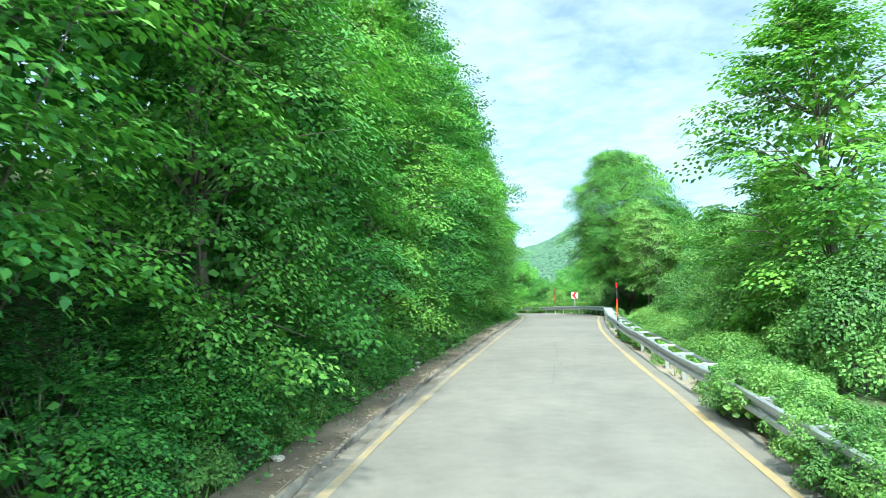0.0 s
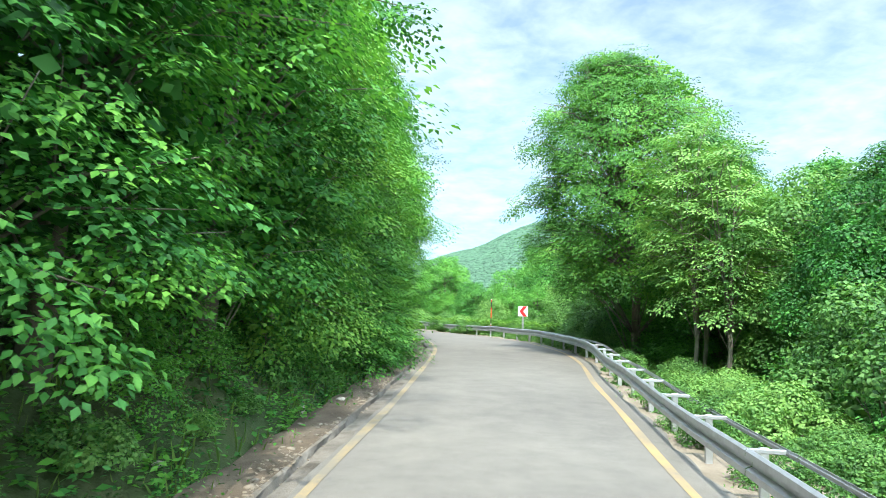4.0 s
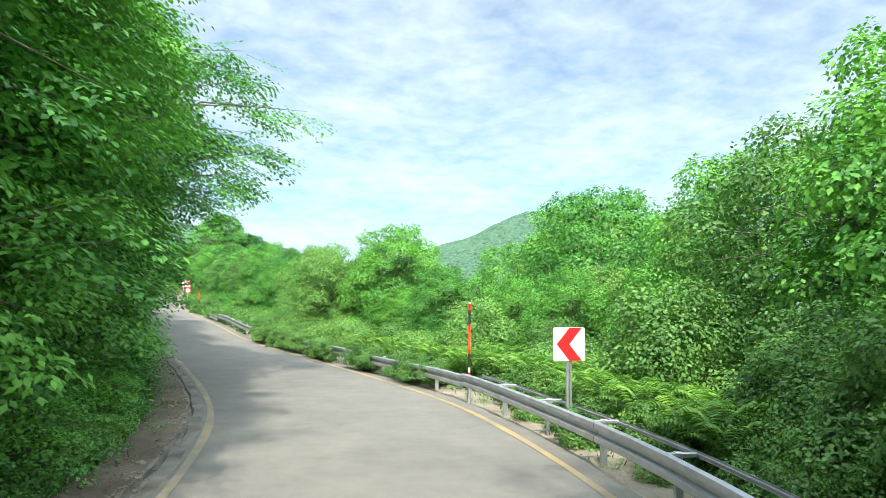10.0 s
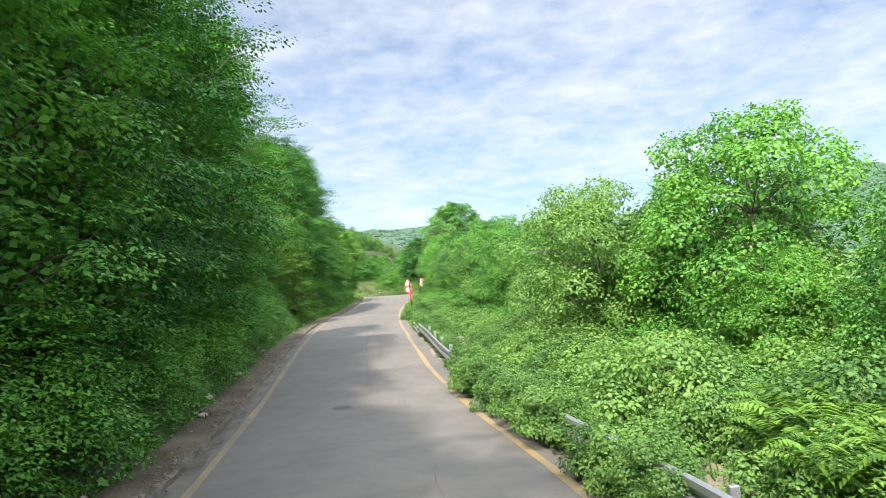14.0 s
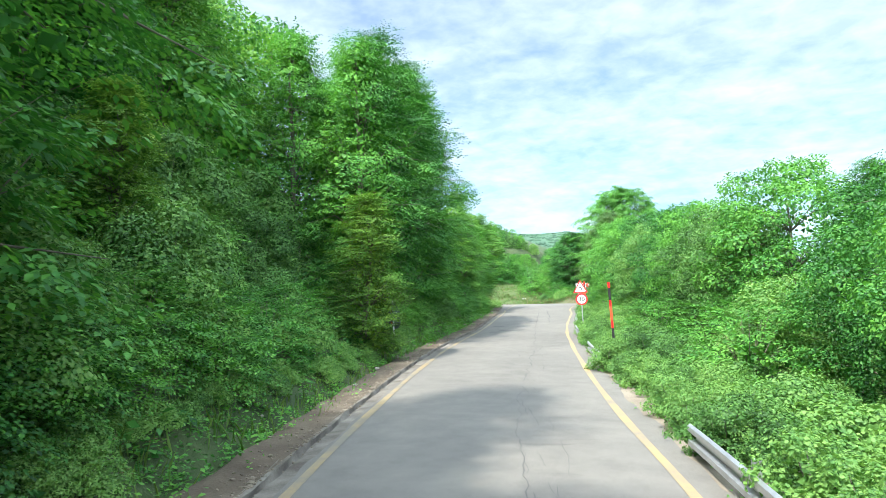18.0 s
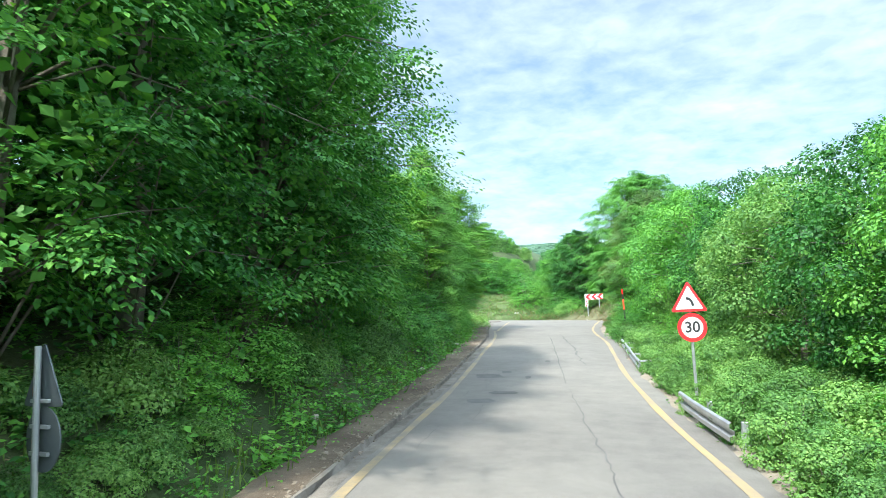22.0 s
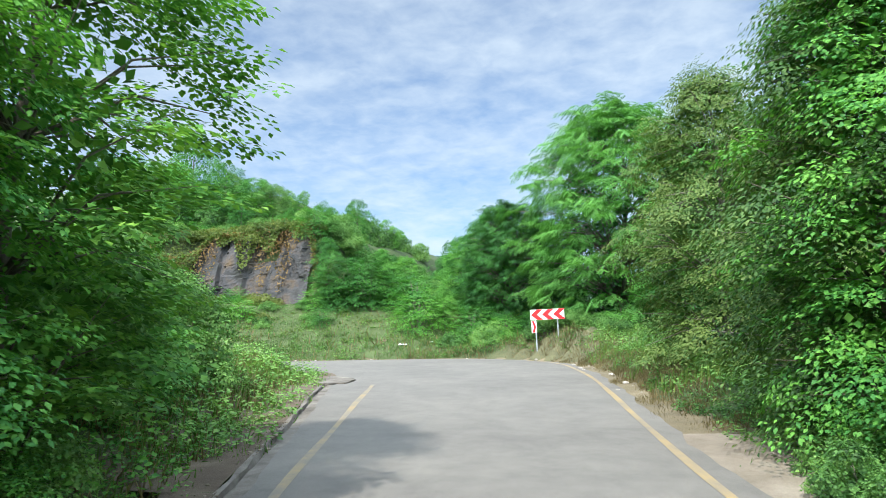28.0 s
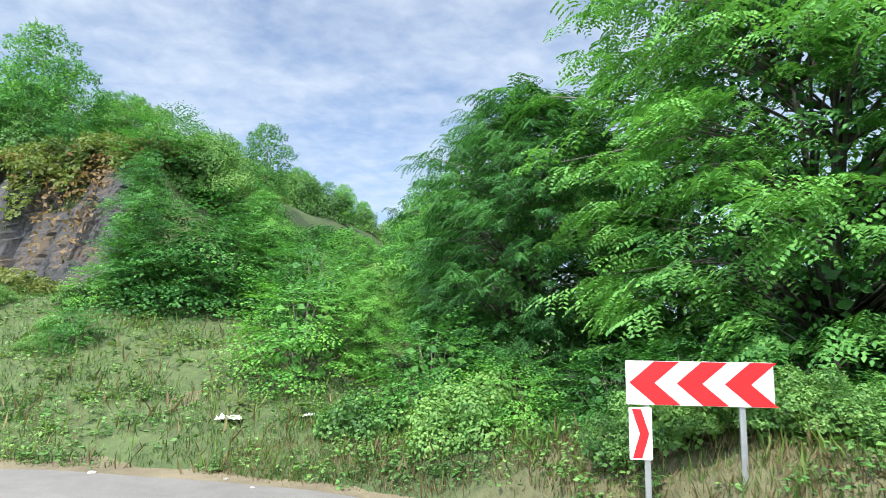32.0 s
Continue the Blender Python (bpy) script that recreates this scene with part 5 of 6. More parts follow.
for k in range(26):                  # thicket behind the bend board
    x = -27 + 19 * (k % 13) / 12 + rng.uniform(-0.5, 0.5)
    plant(B_LAYER[0], 170, 1, rng.uniform(230, 290), rng.uniform(0.6, 0.95), 0.15, (x, 175.0 - (x + 27) * 0.18 + (2.8 if k > 12 else 0) + rng.uniform(-0.6, 0.8)))
for k in range(9):
    plant(T_BACK[k % 2], 170, 1, rng.uniform(230, 290), rng.uniform(0.6, 0.8), 0.15, (-30 + 3.2 * k, 186 - k * 0.6 + rng.uniform(-1, 1)))
for x, y, proto, size in ((-33.5, 177.5, B_LAYER[0], 1.1), (-32.0, 178.5, T_HORN[2], 0.34), (-34.5, 180.0, B_LAYER[0], 1.2), (-31.0, 181.0, T_HORN[2], 0.4), (-29.5, 176.5, B_LAYER[0], 1.0), (-36.5, 181.5, B_LAYER[0], 1.1), (-28.0, 174.8, B_BRAMBLE[0], 1.0), (-30.5, 175.2, B_BRAMBLE[1], 0.9)):
    plant(proto, 170, 1, 255, size, 0.15, (x, y))
for k in range(16):                  # growth against the foot of the rock
    plant(B_FAR[k % 2], 180, 1, rng.uniform(230, 290), rng.uniform(0.75, 1.15), 0.15, (-73 + 0.75 * k, 180.0 + rng.uniform(-0.6, 0.9)))
for k in range(9):
    plant(B_FAR[k % 2], 180, 1, rng.uniform(230, 290), rng.uniform(1.2, 1.6), 0.15, (-75 + 1.7 * k, 180.4 + rng.uniform(-0.4, 0.4)))
for k in range(26):
    plant(B_FAR[k % 2], 180, 1, rng.uniform(230, 290), rng.uniform(0.8, 1.2), 0.15, (rng.uniform(-80, -58), rng.uniform(186, 202)))
for k in range(44):                  # shrubs scattered on the bank below the rock
    plant(B_BRAMBLE[k % 2] if k % 5 else B_LAYER[0], 180, 1, rng.uniform(0, 360), rng.uniform(0.3, 0.65), 0.1, (-69 + 0.68 * k, 177.2 + rng.uniform(-3.2, 3.2)))


for k in range(40):                  # creepers heaped on the crest and down the covered part of the rock
    x = -72 + 27.5 * k / 39 + rng.uniform(-0.4, 0.4)
    plant(B_CREEP, 180, 1, rng.uniform(0, 360), rng.uniform(0.7, 1.1), 0.0, (x, 183.3 + rng.uniform(-0.2, 1.4)))
for k in range(34):
    x = rng.uniform(-74, -55)
    plant(B_CREEP, 180, 1, rng.uniform(0, 360), rng.uniform(0.7, 1.2), 0.1, (x, rng.uniform(177.5, 181.5)))
for k in range(26):
    plant(B_CREEP, 180, 1, rng.uniform(0, 360), rng.uniform(0.35, 0.6), 0.1, (rng.uniform(-66, -40), rng.uniform(174, 180)))
for k in range(16):
    plant(B_CREEP, 180, 1, rng.uniform(0, 360), rng.uniform(0.6, 1.0), 0.1, (-57 + 0.75 * k + rng.uniform(-0.3, 0.3), 180.0 + rng.uniform(-0.7, 0.4)))
for k in range(9):
    plant(B_CREEP, 151.5 + 1.1 * k, -7.4 - 0.35 * (k % 3) - 0.12 * k, 40.0 * k, 0.55 + 0.1 * (k % 3), 0.1)


for x, y, size in ((-48.3, 178.6, 0.6), (-56.0, 177.4, 0.8), (-39.8, 176.0, 0.5)):
    plant(B_LAYER[0], 180, 1, 260, size, 0.1, (x, y))


def cliff():
    """A weathered rock face with ledges and cracks, set into the bank."""
    rng = np.random.default_rng(5)
    nu, nv = 150, 52
    u, v = np.meshgrid(np.linspace(0, 1, nu), np.linspace(0, 1, nv))
    x, y = -70 + 26.0 * u, 180.9 + 0.5 * np.sin(u * 9) - 1.6 * (u - 0.5) ** 2
    base, crest = zat(x[0], y[0] - 0.8) - 0.6, zat(x[0], y[0] + 2.6) + 0.1
    z = base + (crest - base) * v
    col = np.floor(u * 21 + 0.45 * np.sin(v * 4.3 + u * 31) + 0.3 * np.sin(u * 90))
    step = np.modf(np.sin(col * 91.7) * 9137.3)[0]
    lay = np.floor(v * 2.4 + 1.2 * step)
    h = np.modf(np.sin(col * 12.9898 + lay * 78.233) * 43758.5453)[0]
    back = 0.28 * step + 0.26 * h + 0.30 * np.sin(u * 31 + 2 * np.sin(v * 4)) + 0.16 * np.abs(np.sin(u * 67 + v * 5)) + 0.02 * rng.normal(0, 1, u.shape)
    y = y + 1.9 * v + back * np.sin(np.pi * np.clip(v, 0.02, 0.98)) ** 0.4
    x = x + 0.15 * h
    idx = np.arange(nu * nv).reshape(nv, nu)
    f = [(idx[a, b], idx[a, b + 1], idx[a + 1, b + 1], idx[a + 1, b]) for a in range(nv - 1) for b in range(nu - 1)]
    ob = new("rock_face", mesh_of("rock_face", np.stack([x, y, z], -1).reshape(-1, 3), f, M_ROCK))
    tagged(ob, "weathered grey-brown rock face with ledges and moss", "rock face", kind="structure")


cliff()


# ---- low growth, as masses ----
def low_growth(name, s0, s1, side, d0, d1, number, mat, label, size=(0.07, 0.14), tall=0.35, wide=0.6, blade=False, seed=0, mask=None):
    rng = np.random.default_rng(seed)
    s = rng.uniform(s0, s1, number)
    d = d0 + (d1 - d0) * rng.uniform(0, 1, number) ** 1.3
    patch = np.sin(s * 1.3 + seed) + np.sin(s * 0.47 + d * 1.9 + seed) + np.sin(s * 3.1 - d * 2.3)
    keep = patch + rng.normal(0, 0.8, number) > -0.9
    edge = d - d0 > 0.25 * (1 + np.sin(s * 2.1 + seed)) * rng.uniform(0.4, 1, number)
    keep &= edge
    if mask is not None:
        keep &= mask(s, d)
    s, d = s[keep], d[keep]
    if not blade:                    # leaves stand together on herbs of about a dozen
        herb = rng.integers(0, max(1, len(s) // 12), len(s))
        s, d = s[herb], d[herb]
    p = at(s, side * (half(s, side > 0) + d))
    n = len(s)
    z = zat(p[:, 0], p[:, 1])
    if blade:
        pos = np.stack([p[:, 0], p[:, 1], z - 0.03], 1)
        way = unit(np.stack([rng.normal(0, 0.32, n), rng.normal(0, 0.32, n), np.ones(n)], 1))
        nrm = rng.normal(0, 1, (n, 3)) * [1, 1, 0.2]
        ln = rng.uniform(*size, n)
    else:
        up = rng.uniform(0.02, 1, n)
        a = rng.uniform(0, 6.283, n)
        spread = np.mean(size) * (1.5 - up) * rng.uniform(0.2, 1.6, n)
        rise = up ** 1.3 * tall * (0.55 + 0.45 * np.sin(s * 37.0 + d * 23.0))
        pos = np.stack([p[:, 0] + np.cos(a) * spread, p[:, 1] + np.sin(a) * spread, z + 0.01 + rise], 1)
        way = unit(np.stack([np.cos(a) + rng.normal(0, 0.4, n), np.sin(a) + rng.normal(0, 0.4, n), rng.uniform(-0.45, 0.35, n)], 1))
        nrm = rng.normal(0, 0.35, (n, 3)) + [0, 0, 1]
        ln = rng.uniform(*size, n) * (1.15 - 0.4 * up)
    tagged(new(name, leaves(name, pos, way, nrm, ln, mat, wide)), label, "undergrowth", kind="stuff")


low_growth("undergrowth", -3, 75, -1, 0.72, 5.0, 42000, M_LEAF, "low green herbs and ivy on the dirt bank", (0.06, 0.13), 0.5, seed=1)
low_growth("undergrowth", 75, 156, -1, 0.75, 5.0, 42000, M_LEAF, "low green herbs and ivy on the dirt bank", (0.06, 0.13), 0.5, seed=2)
low_growth("undergrowth", -3, 92, -1, 1.1, 4.6, 30000, M_LEAF, "shaded herbs and seedlings under the boughs", (0.09, 0.20), 0.95, seed=42)
low_growth("undergrowth", 118, 153, -1, 1.1, 4.6, 14000, M_LEAF, "shaded herbs and seedlings under the boughs", (0.09, 0.20), 0.95, seed=43)
low_growth("undergrowth", -3, 92, -1, 0.60, 2.4, 52000, M_LEAF, "small creeping herbs down to the gutter", (0.05, 0.10), 0.34, seed=44)
low_growth("undergrowth", 92, 154, -1, 0.66, 2.2, 30000, M_LEAF, "small creeping herbs down to the gutter", (0.05, 0.10), 0.30, seed=45)
low_growth("undergrowth", 92, 120, -1, 2.0, 10.5, 22000, M_LEAF, "thick green growth up the bank", (0.10, 0.22), 0.9, seed=41)
low_growth("undergrowth", -3, 70, 1, 0.75, 4.2, 31620, M_BUSH, "leafy green weeds along the guard rail", (0.07, 0.15), 0.40, seed=3)
low_growth("undergrowth", 70, 150, 1, 0.9, 4.2, 33480, M_BUSH, "leafy green weeds along the road's edge", (0.07, 0.15), 0.40, seed=4)
low_growth("undergrowth", 55, 150, 1, 3.5, 14, 31620, M_BUSH, "green creepers over the slope below the road", (0.12, 0.26), 0.9, seed=5)
low_growth("grass", -3, 160, -1, 0.75, 3.5, 12000, M_GRASS, "green grass on the bank", (0.18, 0.45), wide=0.05, blade=True, seed=6)
low_growth("grass", -3, 150, 1, 0.6, 3.0, 8680, M_GRASS, "green grass beside the asphalt", (0.15, 0.40), wide=0.05, blade=True, seed=7)
low_growth("grass", 150, 174, 1, 1.6, 7.0, 12400, M_GRASS, "green grass round the bend", (0.10, 0.26), wide=0.045, blade=True, seed=8)
low_growth("dry_grass", 155, 178, 1, 0.30, 2.3, 22000, M_DRY, "dry straw-coloured grass on the verge", (0.09, 0.24), wide=0.06, blade=True, seed=9)
low_growth("dry_grass", 160, 178, 1, 0.8, 3.6, 8000, M_DRY, "dry straw-coloured grass round the board", (0.10, 0.26), wide=0.05, blade=True, seed=31)
low_growth("undergrowth", 154, 178, 1, 1.1, 7.0, 44000, M_BUSH, "green weeds among the dry grass", (0.06, 0.12), 0.40, seed=32)
low_growth("grass", 172, 200, 1, 0.9, 12.0, 70000, M_GRASS, "green grass on the bank under the rock face", (0.10, 0.24), wide=0.06, blade=True, seed=10)
low_growth("dry_grass", 173, 200, 1, 0.8, 8.5, 3000, M_DRY, "dry grass among the green on the bank", (0.12, 0.28), wide=0.04, blade=True, seed=11)
low_growth("tall_grass", 172, 190, 1, 0.8, 8.0, 1300, M_DRY, "tall straw-coloured grass stems on the bank", (0.30, 0.65), wide=0.022, blade=True, seed=51)
low_growth("tall_grass", 158, 182, 1, 1.0, 8.0, 2600, M_GRASS, "tall green grass on the bank and round the board", (0.28, 0.60), wide=0.026, blade=True, seed=52)
low_growth("undergrowth", 173, 200, 1, 0.9, 12.0, 64000, M_BUSH, "green weeds on the bank under the rock face", (0.07, 0.15), 0.42, seed=12)
low_growth("undergrowth", 173, 200, 1, 3.0, 10.5, 9000, M_CREEPER, "yellowish weeds and briars on the bank", (0.10, 0.24), 0.6, seed=13)
low_growth("undergrowth", 152, 172, -1, 0.5, 7.0, 27900, M_BUSH, "weeds and small shrubs inside the bend", (0.08, 0.18), 0.8, seed=14)
low_growth("grass", 152, 172, -1, 0.4, 7.0, 9920, M_GRASS, "long grass inside the bend", (0.15, 0.42), wide=0.05, blade=True, seed=15)
low_growth("undergrowth", 150, 174, 1, 2.0, 9.0, 24180, M_BUSH, "green weeds behind the bend board", (0.08, 0.18), 0.7, seed=16)


def creepers(name, number, mat, label, top0, hang, seed, size=(0.14, 0.30)):
    """Leaves trailing over the rock's crest and down its face."""
    rng = np.random.default_rng(seed)
    x = rng.uniform(-70, -43.5, number)
    curtain = hang * np.clip(0.45 + 0.5 * np.sin(x * 0.9 + seed) + 0.35 * np.sin(x * 2.7 + seed * 2), 0.05, 1.5)
    d = rng.uniform(-1, 1, number)
    yb = 180.9 + 0.5 * np.sin((x + 70) / 26 * 9) - 1.6 * ((x + 70) / 26 - 0.5) ** 2
    crest = zat(x, yb + 2.6) + 0.1
    fall = np.where(d > 0, np.abs(d) ** 1.4 * curtain, 0)
    y = np.where(d > 0, yb + 1.9 - 0.32 * fall - 0.12, yb + 1.9 - d * top0)
    z = np.where(d > 0, crest - fall, zat(x, y)) + rng.uniform(0, 0.5, number) * np.where(d > 0, 0.4, 1.0)
    pos = np.stack([x, y - rng.uniform(0, 0.25, number), z], 1)
    way = unit(np.stack([rng.normal(0, 0.7, number), rng.normal(-0.5, 0.4, number), rng.normal(-0.3, 0.6, number)], 1))
    nrm = rng.normal(0, 0.45, (number, 3)) + [0, -0.6, 0.8]
    tagged(new(name, leaves(name, pos, way, nrm, rng.uniform(*size, number), mat, 0.6)), label, "creepers", kind="stuff")


creepers("creepers", 20000, M_CREEPER, "yellow-green creepers trailing over the rock's crest", 2.2, 2.6, 21)
creepers("creepers", 8000, M_RUST, "browned creepers hanging down the rock face", 0.4, 5.0, 25)


low_growth("dry_grass", 150, 170, -1, 1.0, 6.5, 9000, M_DRY, "dry grass among the weeds inside the bend", (0.15, 0.40), wide=0.04, blade=True, seed=55)
low_growth("undergrowth", 97, 137, 1, 0.38, 3.2, 42000, M_BUSH, "low creeping herbs spilling to the asphalt's edge", (0.055, 0.11), 0.42, seed=56)
low_growth("undergrowth", 28, 66, 1, 0.32, 1.3, 9000, M_BUSH, "weeds under the guard rail", (0.05, 0.10), 0.34, seed=57)
low_growth("leaf_litter", -3, 158, -1, 0.95, 3.2, 9000, M_DEAD, "brown dead leaves on the dirt bank", (0.05, 0.11), 0.04, seed=17)
low_growth("leaf_litter", -3, 150, 1, 0.40, 1.4, 4000, M_DEAD, "brown dead leaves on the verge", (0.05, 0.10), 0.03, seed=18)


def gutter_end():
    """Rounded concrete tongue in which the gutter ends."""
    n, v = 28, []
    for k in range(n):
        a = 2 * math.pi * k / n
        r = 1 + 0.10 * math.sin(3 * a + 1) + 0.07 * math.sin(7 * a)
        v.append((165.6 + 1.9 * r * math.cos(a), 0.16 + 0.60 * r * math.sin(a)))
    top = [tuple(at(s, -float(half(s, False)) - d, 0.055 + 0.012 * math.sin(s * 5))) for s, d in v]
    low = [(x, y, z - 0.25) for x, y, z in top]
    f = [tuple(range(n))] + [(k, k + n, (k + 1) % n + n, (k + 1) % n) for k in range(n)]
    tagged(new("gutter_end", mesh_of("gutter_end", top + low, f, M_CONCRETE)), "worn concrete tongue at the end of the gutter", "gutter", kind="structure")


gutter_end()


def marker_stone(x, y):
    top = new("marker_stone")
    top.matrix_basis = pose(x, y, float(zat(x, y)[0]) - 0.1, 0, 3, 40)
    bm = bmesh.new()
    box(bm, (0.42, 0.25, 0.75), pose(0, 0, 0.375), 0.03)
    part("block", bm, M_STONE, top)
    bm = bmesh.new()
    box(bm, (0.36, 0.02, 0.36), pose(0, -0.13, 0.52), 0.005)
    part("plate", bm, M_GREY, top, "blue-grey worn plate")
    tagged(top, "small pale marker block with a blue-grey plate in the grass", "marker")


marker_stone(-45.8, 170.3)


def litter(x, y, size, turn):
    """A crumpled white sheet."""
    rng = np.random.default_rng(int(abs(x) * 100))
    g = np.linspace(-0.5, 0.5, 7)
    v = [(a * size + rng.normal(0, 0.02 * size), b * size * 0.6, 0.02 + abs(rng.normal(0, 0.10)) * size) for b in g for a in g]
    f = [(r * 7 + c, r * 7 + c + 1, r * 7 + c + 8, r * 7 + c + 7) for r in range(6) for c in range(6)]
    ob = new("litter", mesh_of("litter", v, f, M_LITTER))
    ob.matrix_basis = pose(x, y, float(zat(x, y)[0]) + 0.03, 0, 0, turn)
    tagged(ob, "crumpled white paper litter at the road's edge", "litter")


litter(-33.5, 174.5, 0.55, 10)
litter(-31.9, 175.1, 0.3, 50)
litter(-4.3, 102.8, 0.3, 20)


def stones():
    """Loose stones along the gutter and on the far verge."""
    rng = random.Random(9)
    shapes = []
    for k in range(5):
        bm = bmesh.new()
        bmesh.ops.create_icosphere(bm, subdivisions=2, radius=1)
        for v in bm.verts:
            v.co *= 1 + 0.35 * noise.noise(v.co * 1.3 + Vector((k * 7, 0, 0)))
            v.co.z *= 0.6
        me = bpy.data.meshes.new("stone")
        bm.to_mesh(me)
        bm.free()
        me.materials.append(M_STONE)
        shapes.append(me)
    places = [(rng.uniform(5, 150), -1) for _ in range(70)] + [(rng.uniform(160, 182), 1) for _ in range(22)]
    for s, side in places:
        d = rng.uniform(0.98, 1.9) if side < 0 else rng.uniform(0.15, 0.9)
        r = rng.uniform(0.03, 0.10)
        p = at(s, side * (float(half(s, side > 0)) + d))
        ob = new("stone", rng.choice(shapes))
        z = max(float(zat(p[0], p[1])[0]), p[2] + (0.06 if side < 0 else -0.02))
        ob.matrix_basis = pose(p[0], p[1], z + r * 0.2, 0, 0, rng.uniform(0, 360)) @ Matrix.Scale(r, 4)
        tagged(ob, "loose pale stone lying on the dirt beside the road", "stone", "stones by the road")


stones()


def rubble():
    """Crumbled concrete, grit and pebbles along the broken rim of the gutter, too many to count."""
    rng = np.random.default_rng(17)
    bm = bmesh.new()
    bmesh.ops.create_icosphere(bm, subdivisions=1, radius=1)
    base = np.array([v.co[:] for v in bm.verts])
    tris = np.array([[v.index for v in f.verts] for f in bm.faces])
    bm.free()
    n = 9000
    s = rng.uniform(-3, 156, n)
    d = 0.40 + rng.gamma(1.6, 0.13, n)
    keep = np.sin(s * 0.9) + np.sin(s * 2.3 + 1) + rng.normal(0, 0.9, n) > -0.4
    s, d = s[keep], d[keep]
    p = at(s, -(half(s, False) + d))
    r = rng.gamma(1.6, 0.008, len(s)) + 0.006
    z = np.maximum(zat(p[:, 0], p[:, 1]) + 0.02, p[:, 2] + np.where(d < 0.45, -0.04, 0.055))
    v = base[None] * rng.uniform(0.6, 1.3, (len(s), len(base), 1)) * r[:, None, None] * [1.2, 1.0, 0.6]
    v = v + np.stack([p[:, 0], p[:, 1], z], 1)[:, None]
    t = tris[None] + (np.arange(len(s)) * len(base))[:, None, None]
    tagged(new("rubble", fast_mesh("rubble", v.reshape(-1, 3), t.reshape(-1, 3), M_GRAVEL)), "pale grit and crumbled concrete along the gutter's rim", "rubble", kind="stuff")


rubble()


# ---- woods on the hills, too far to count ----
def far_woods():
    rng = np.random.default_rng(3)
    bm = bmesh.new()
    bmesh.ops.create_icosphere(bm, subdivisions=1, radius=1)
    base = np.array([v.co[:] for v in bm.verts])
    tris = np.array([[v.index for v in f.verts] for f in bm.faces])
    bm.free()
    px, py = [], []
    for hx, hy, hz, wx, wy in HILLS[:5] + HILLS[7:8]:
        n = int(6000 * (1.3 if hy > 1400 else 1))
        px.append(hx + rng.normal(0, wx * 1.1, n))
        py.append(hy - wy * 0.1 + rng.normal(0, wy * 1.1, n))
    n = 2800
    px.append(rng.uniform(-350, 450, n))
    py.append(rng.uniform(230, 720, n))
    px, py = np.concatenate(px), np.concatenate(py)
    far = np.hypot(px - 0, py - 90)
    keep = far > 190
    px, py, far = px[keep], py[keep], far[keep]
    r = np.interp(far, [150, 900, 1800], [2.0, 3.0, 6.0]) * rng.uniform(0.6, 1.3, len(px))
    z = zat(px, py)
    v = base[None] * (1 + 0.22 * np.sin(base[None, :, [1]] * 5 + rng.uniform(0, 6, (len(px), 1, 1)))) * r[:, None, None] * [1.15, 1.15, 0.4]
    gx, gy = (zat(px + 4, py) - zat(px - 4, py)) / 8, (zat(px, py + 4) - zat(px, py - 4)) / 8
    v[:, :, 2] += v[:, :, 0] * gx[:, None] + v[:, :, 1] * gy[:, None]      # crowns follow the slope
    v = v + np.stack([px, py, z + r * 0.1], 1)[:, None]
    t = tris[None] + (np.arange(len(px)) * len(base))[:, None, None]
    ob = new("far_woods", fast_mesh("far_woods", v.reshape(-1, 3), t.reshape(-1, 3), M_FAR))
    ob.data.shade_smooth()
    tagged(ob, "green woods covering the distant hills, with blue haze put into their colour", "woods", kind="stuff")


far_woods()


# ---- cracks and patches in the asphalt ----
def road_up(s, off):
    w = half(s, off > 0)
    return float(np.interp(off, [-w - 0.2, -w * 0.5, 0, w * 0.5, w], [0.005, 0.03, 0.04, 0.03, 0.012]))


def crack(s0, s1, o0, o1, width, seed, wander=0.12):
    rng = random.Random(seed)
    n = max(6, int(abs(s1 - s0) / 0.22) + int(abs(o1 - o0) / 0.22))
    v = []
    w = 0.0
    for k in range(n + 1):
        u = k / n
        w = w * 0.75 + rng.uniform(-1, 1) * wander * 0.5
        s, o = s0 + (s1 - s0) * u, o0 + (o1 - o0) * u
        along = abs(s1 - s0) > abs(o1 - o0)
        h = width * rng.uniform(0.35, 1.1) * (math.sin(math.pi * min(max(u, 0.06), 0.94)) ** 0.4) / 2
        for sg in (-1, 1):
            ss, oo = (s, o + w + sg * h) if along else (s + w + sg * h, o)
            v.append(at(ss, oo, road_up(ss, oo) + 0.005))
    f = [(2 * k, 2 * k + 1, 2 * k + 3, 2 * k + 2) for k in range(n)]
    child("crack", mesh_of("crack", v, f, M_PATCH), road, "dark tar-filled crack")


def patch(s, o, ls, lo, seed):
    rng = random.Random(seed)
    v = []
    for k in range(22):
        a = 2 * math.pi * k / 22
        r = rng.uniform(0.8, 1.12)
        ss, oo = s + ls * r * math.copysign(abs(math.cos(a)) ** 0.6, math.cos(a)), o + lo * r * math.copysign(abs(math.sin(a)) ** 0.6, math.sin(a))
        v.append(at(ss, oo, road_up(ss, oo) + 0.008))
    child("asphalt_patch", mesh_of("asphalt_patch", v, [tuple(range(22))], M_PATCH), road, "dark repaired patch")


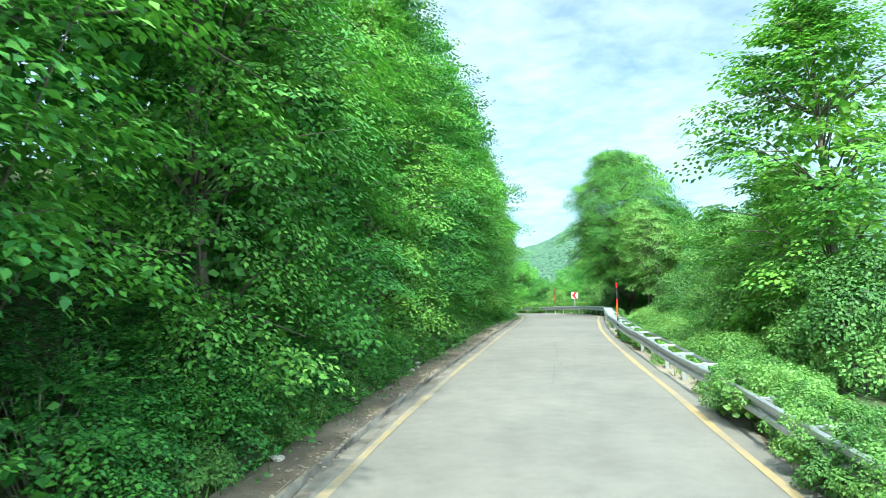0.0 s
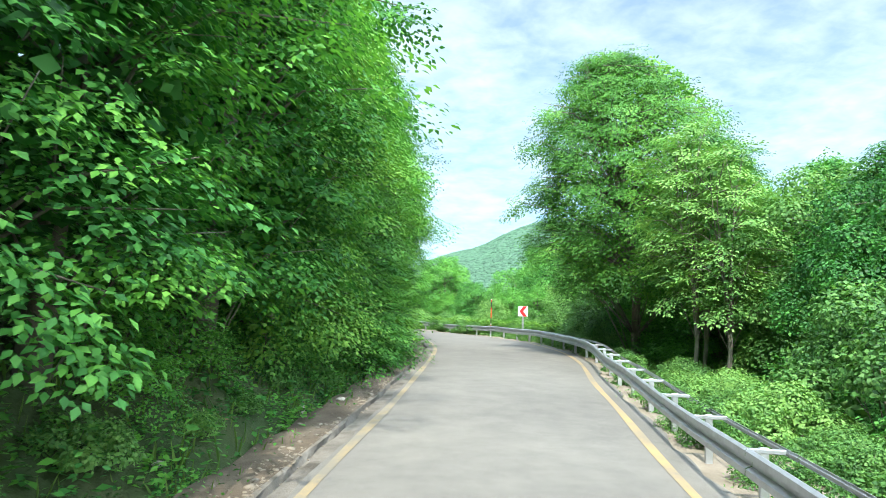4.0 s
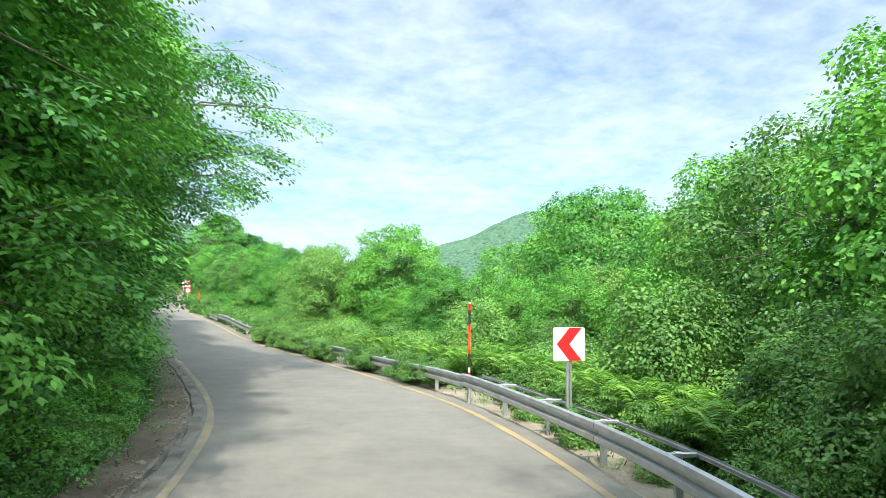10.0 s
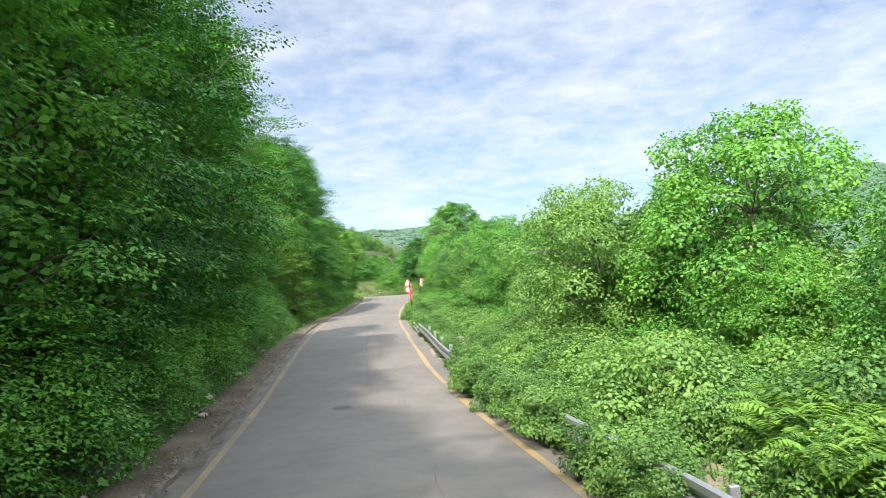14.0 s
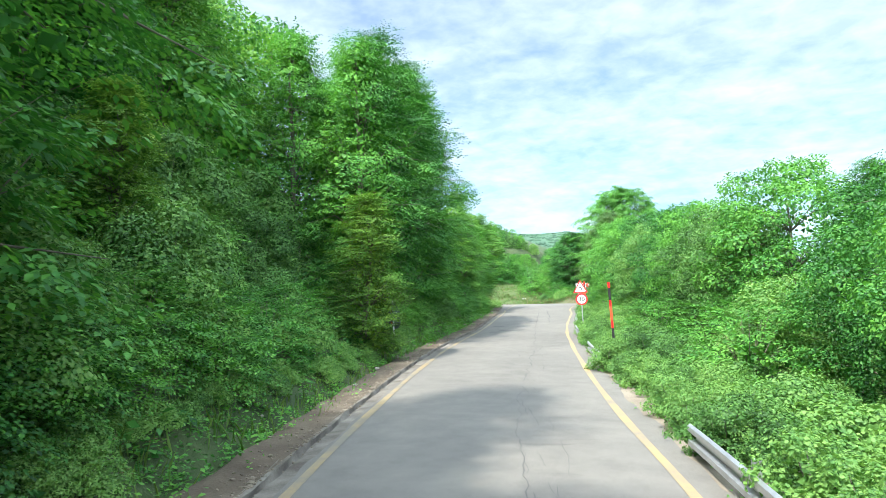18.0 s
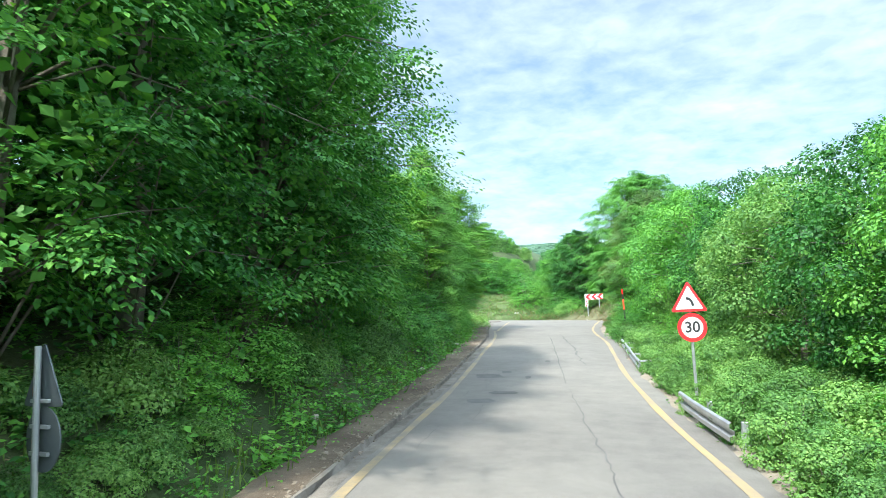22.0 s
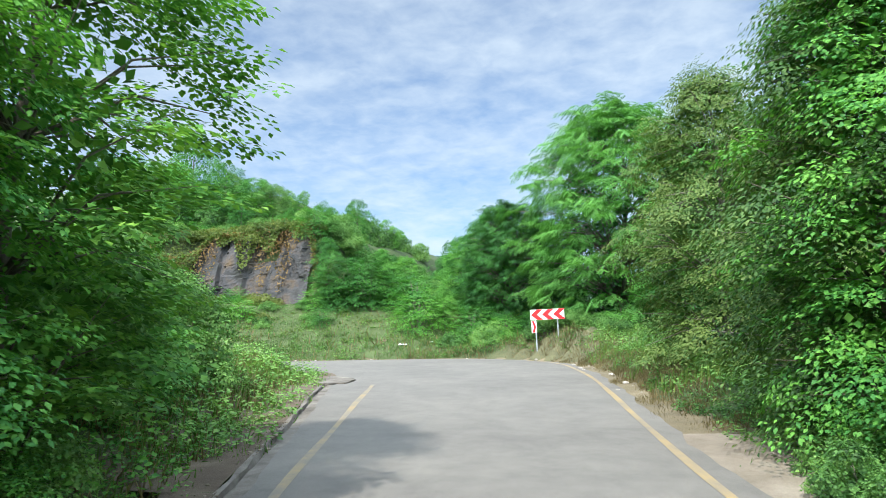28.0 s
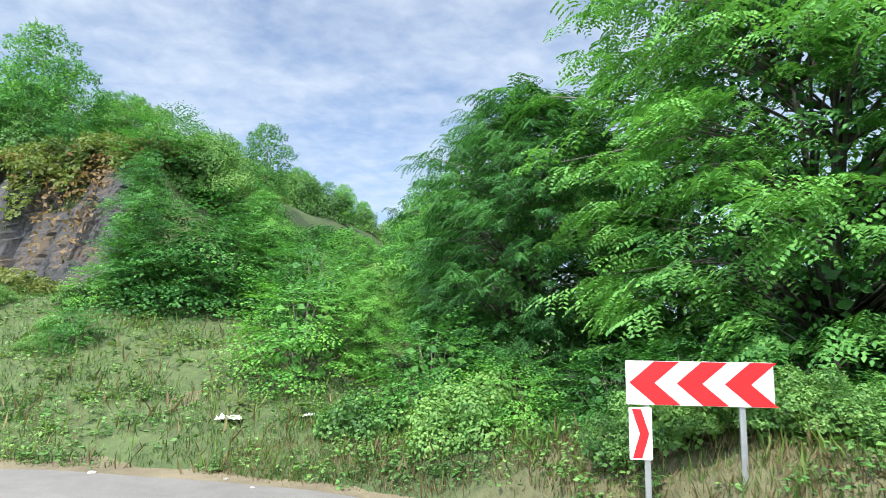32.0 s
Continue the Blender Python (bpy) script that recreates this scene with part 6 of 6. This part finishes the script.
crack(15, 19, 0.1, 0.2, 0.025, 1, 0.05)
crack(20, 25.5, 0.25, 0.1, 0.025, 2, 0.05)
crack(61.8, 62.0, -1.6, -0.6, 0.03, 3, 0.05)
crack(73, 73.2, 0.6, 1.9, 0.03, 4, 0.05)
crack(84, 104, 0.1, 0.45, 0.022, 5, 0.10)
crack(90, 98, 0.62, 0.9, 0.030, 6, 0.08)
crack(104, 116, 0.5, 1.05, 0.030, 7, 0.10)
crack(101, 101.1, 0.5, 1.5, 0.02, 13, 0.08)
crack(107, 107.1, -0.2, 0.7, 0.02, 14, 0.08)
crack(116, 127, 1.05, 0.6, 0.035, 8, 0.08)
crack(128, 146, 0.48, 0.45, 0.06, 10, 0.05)
crack(132, 146, 1.28, 1.12, 0.10, 11, 0.10)
crack(146, 146.2, 1.1, 1.7, 0.05, 12, 0.05)
patch(83, -0.5, 0.25, 0.2, 4)
patch(133, 0.1, 0.22, 0.10, 5)
crack(125.4, 124.9, -1.9, -0.9, 0.06, 22, 0.20)
crack(126.7, 126.2, -1.5, -0.6, 0.05, 23, 0.20)
crack(129.6, 129.0, -2.0, -1.0, 0.06, 26, 0.20)
patch(125.2, -1.45, 0.30, 0.32, 6)
patch(126.4, -1.0, 0.26, 0.36, 7)
patch(129.5, -1.65, 0.45, 0.40, 8)
patch(130.3, -1.15, 0.25, 0.16, 9)
patch(129.2, -0.5, 0.30, 0.08, 10)


def crazing(s0, s1, o0, o1, number, seed):
    """A net of short fine cracks."""
    rng = random.Random(seed)
    for k in range(number):
        a, b = rng.uniform(s0, s1), rng.uniform(o0, o1)
        if k % 3:
            crack(a, a + rng.uniform(0.8, 2.2), b, b + rng.uniform(-0.12, 0.12), rng.uniform(0.010, 0.020), seed * 100 + k, 0.08)
        else:
            crack(a, a + rng.uniform(-0.15, 0.15), b, b + rng.uniform(0.25, 0.7), rng.uniform(0.008, 0.016), seed * 100 + k, 0.06)


crazing(90, 106, 0.35, 1.05, 26, 1)
crazing(108, 117, 0.3, 1.3, 14, 2)
crazing(74, 86, -0.4, 0.9, 12, 3)
crazing(12, 30, -0.6, 0.8, 10, 4)
crazing(119, 131, -1.9, -0.2, 14, 5)
crack(87.2, 87.3, -1.7, -1.2, 0.02, 31, 0.03)
crack(87.8, 87.9, 0.1, 1.5, 0.025, 32, 0.03)
crack(87.8, 96, 0.12, 0.02, 0.02, 33, 0.04)
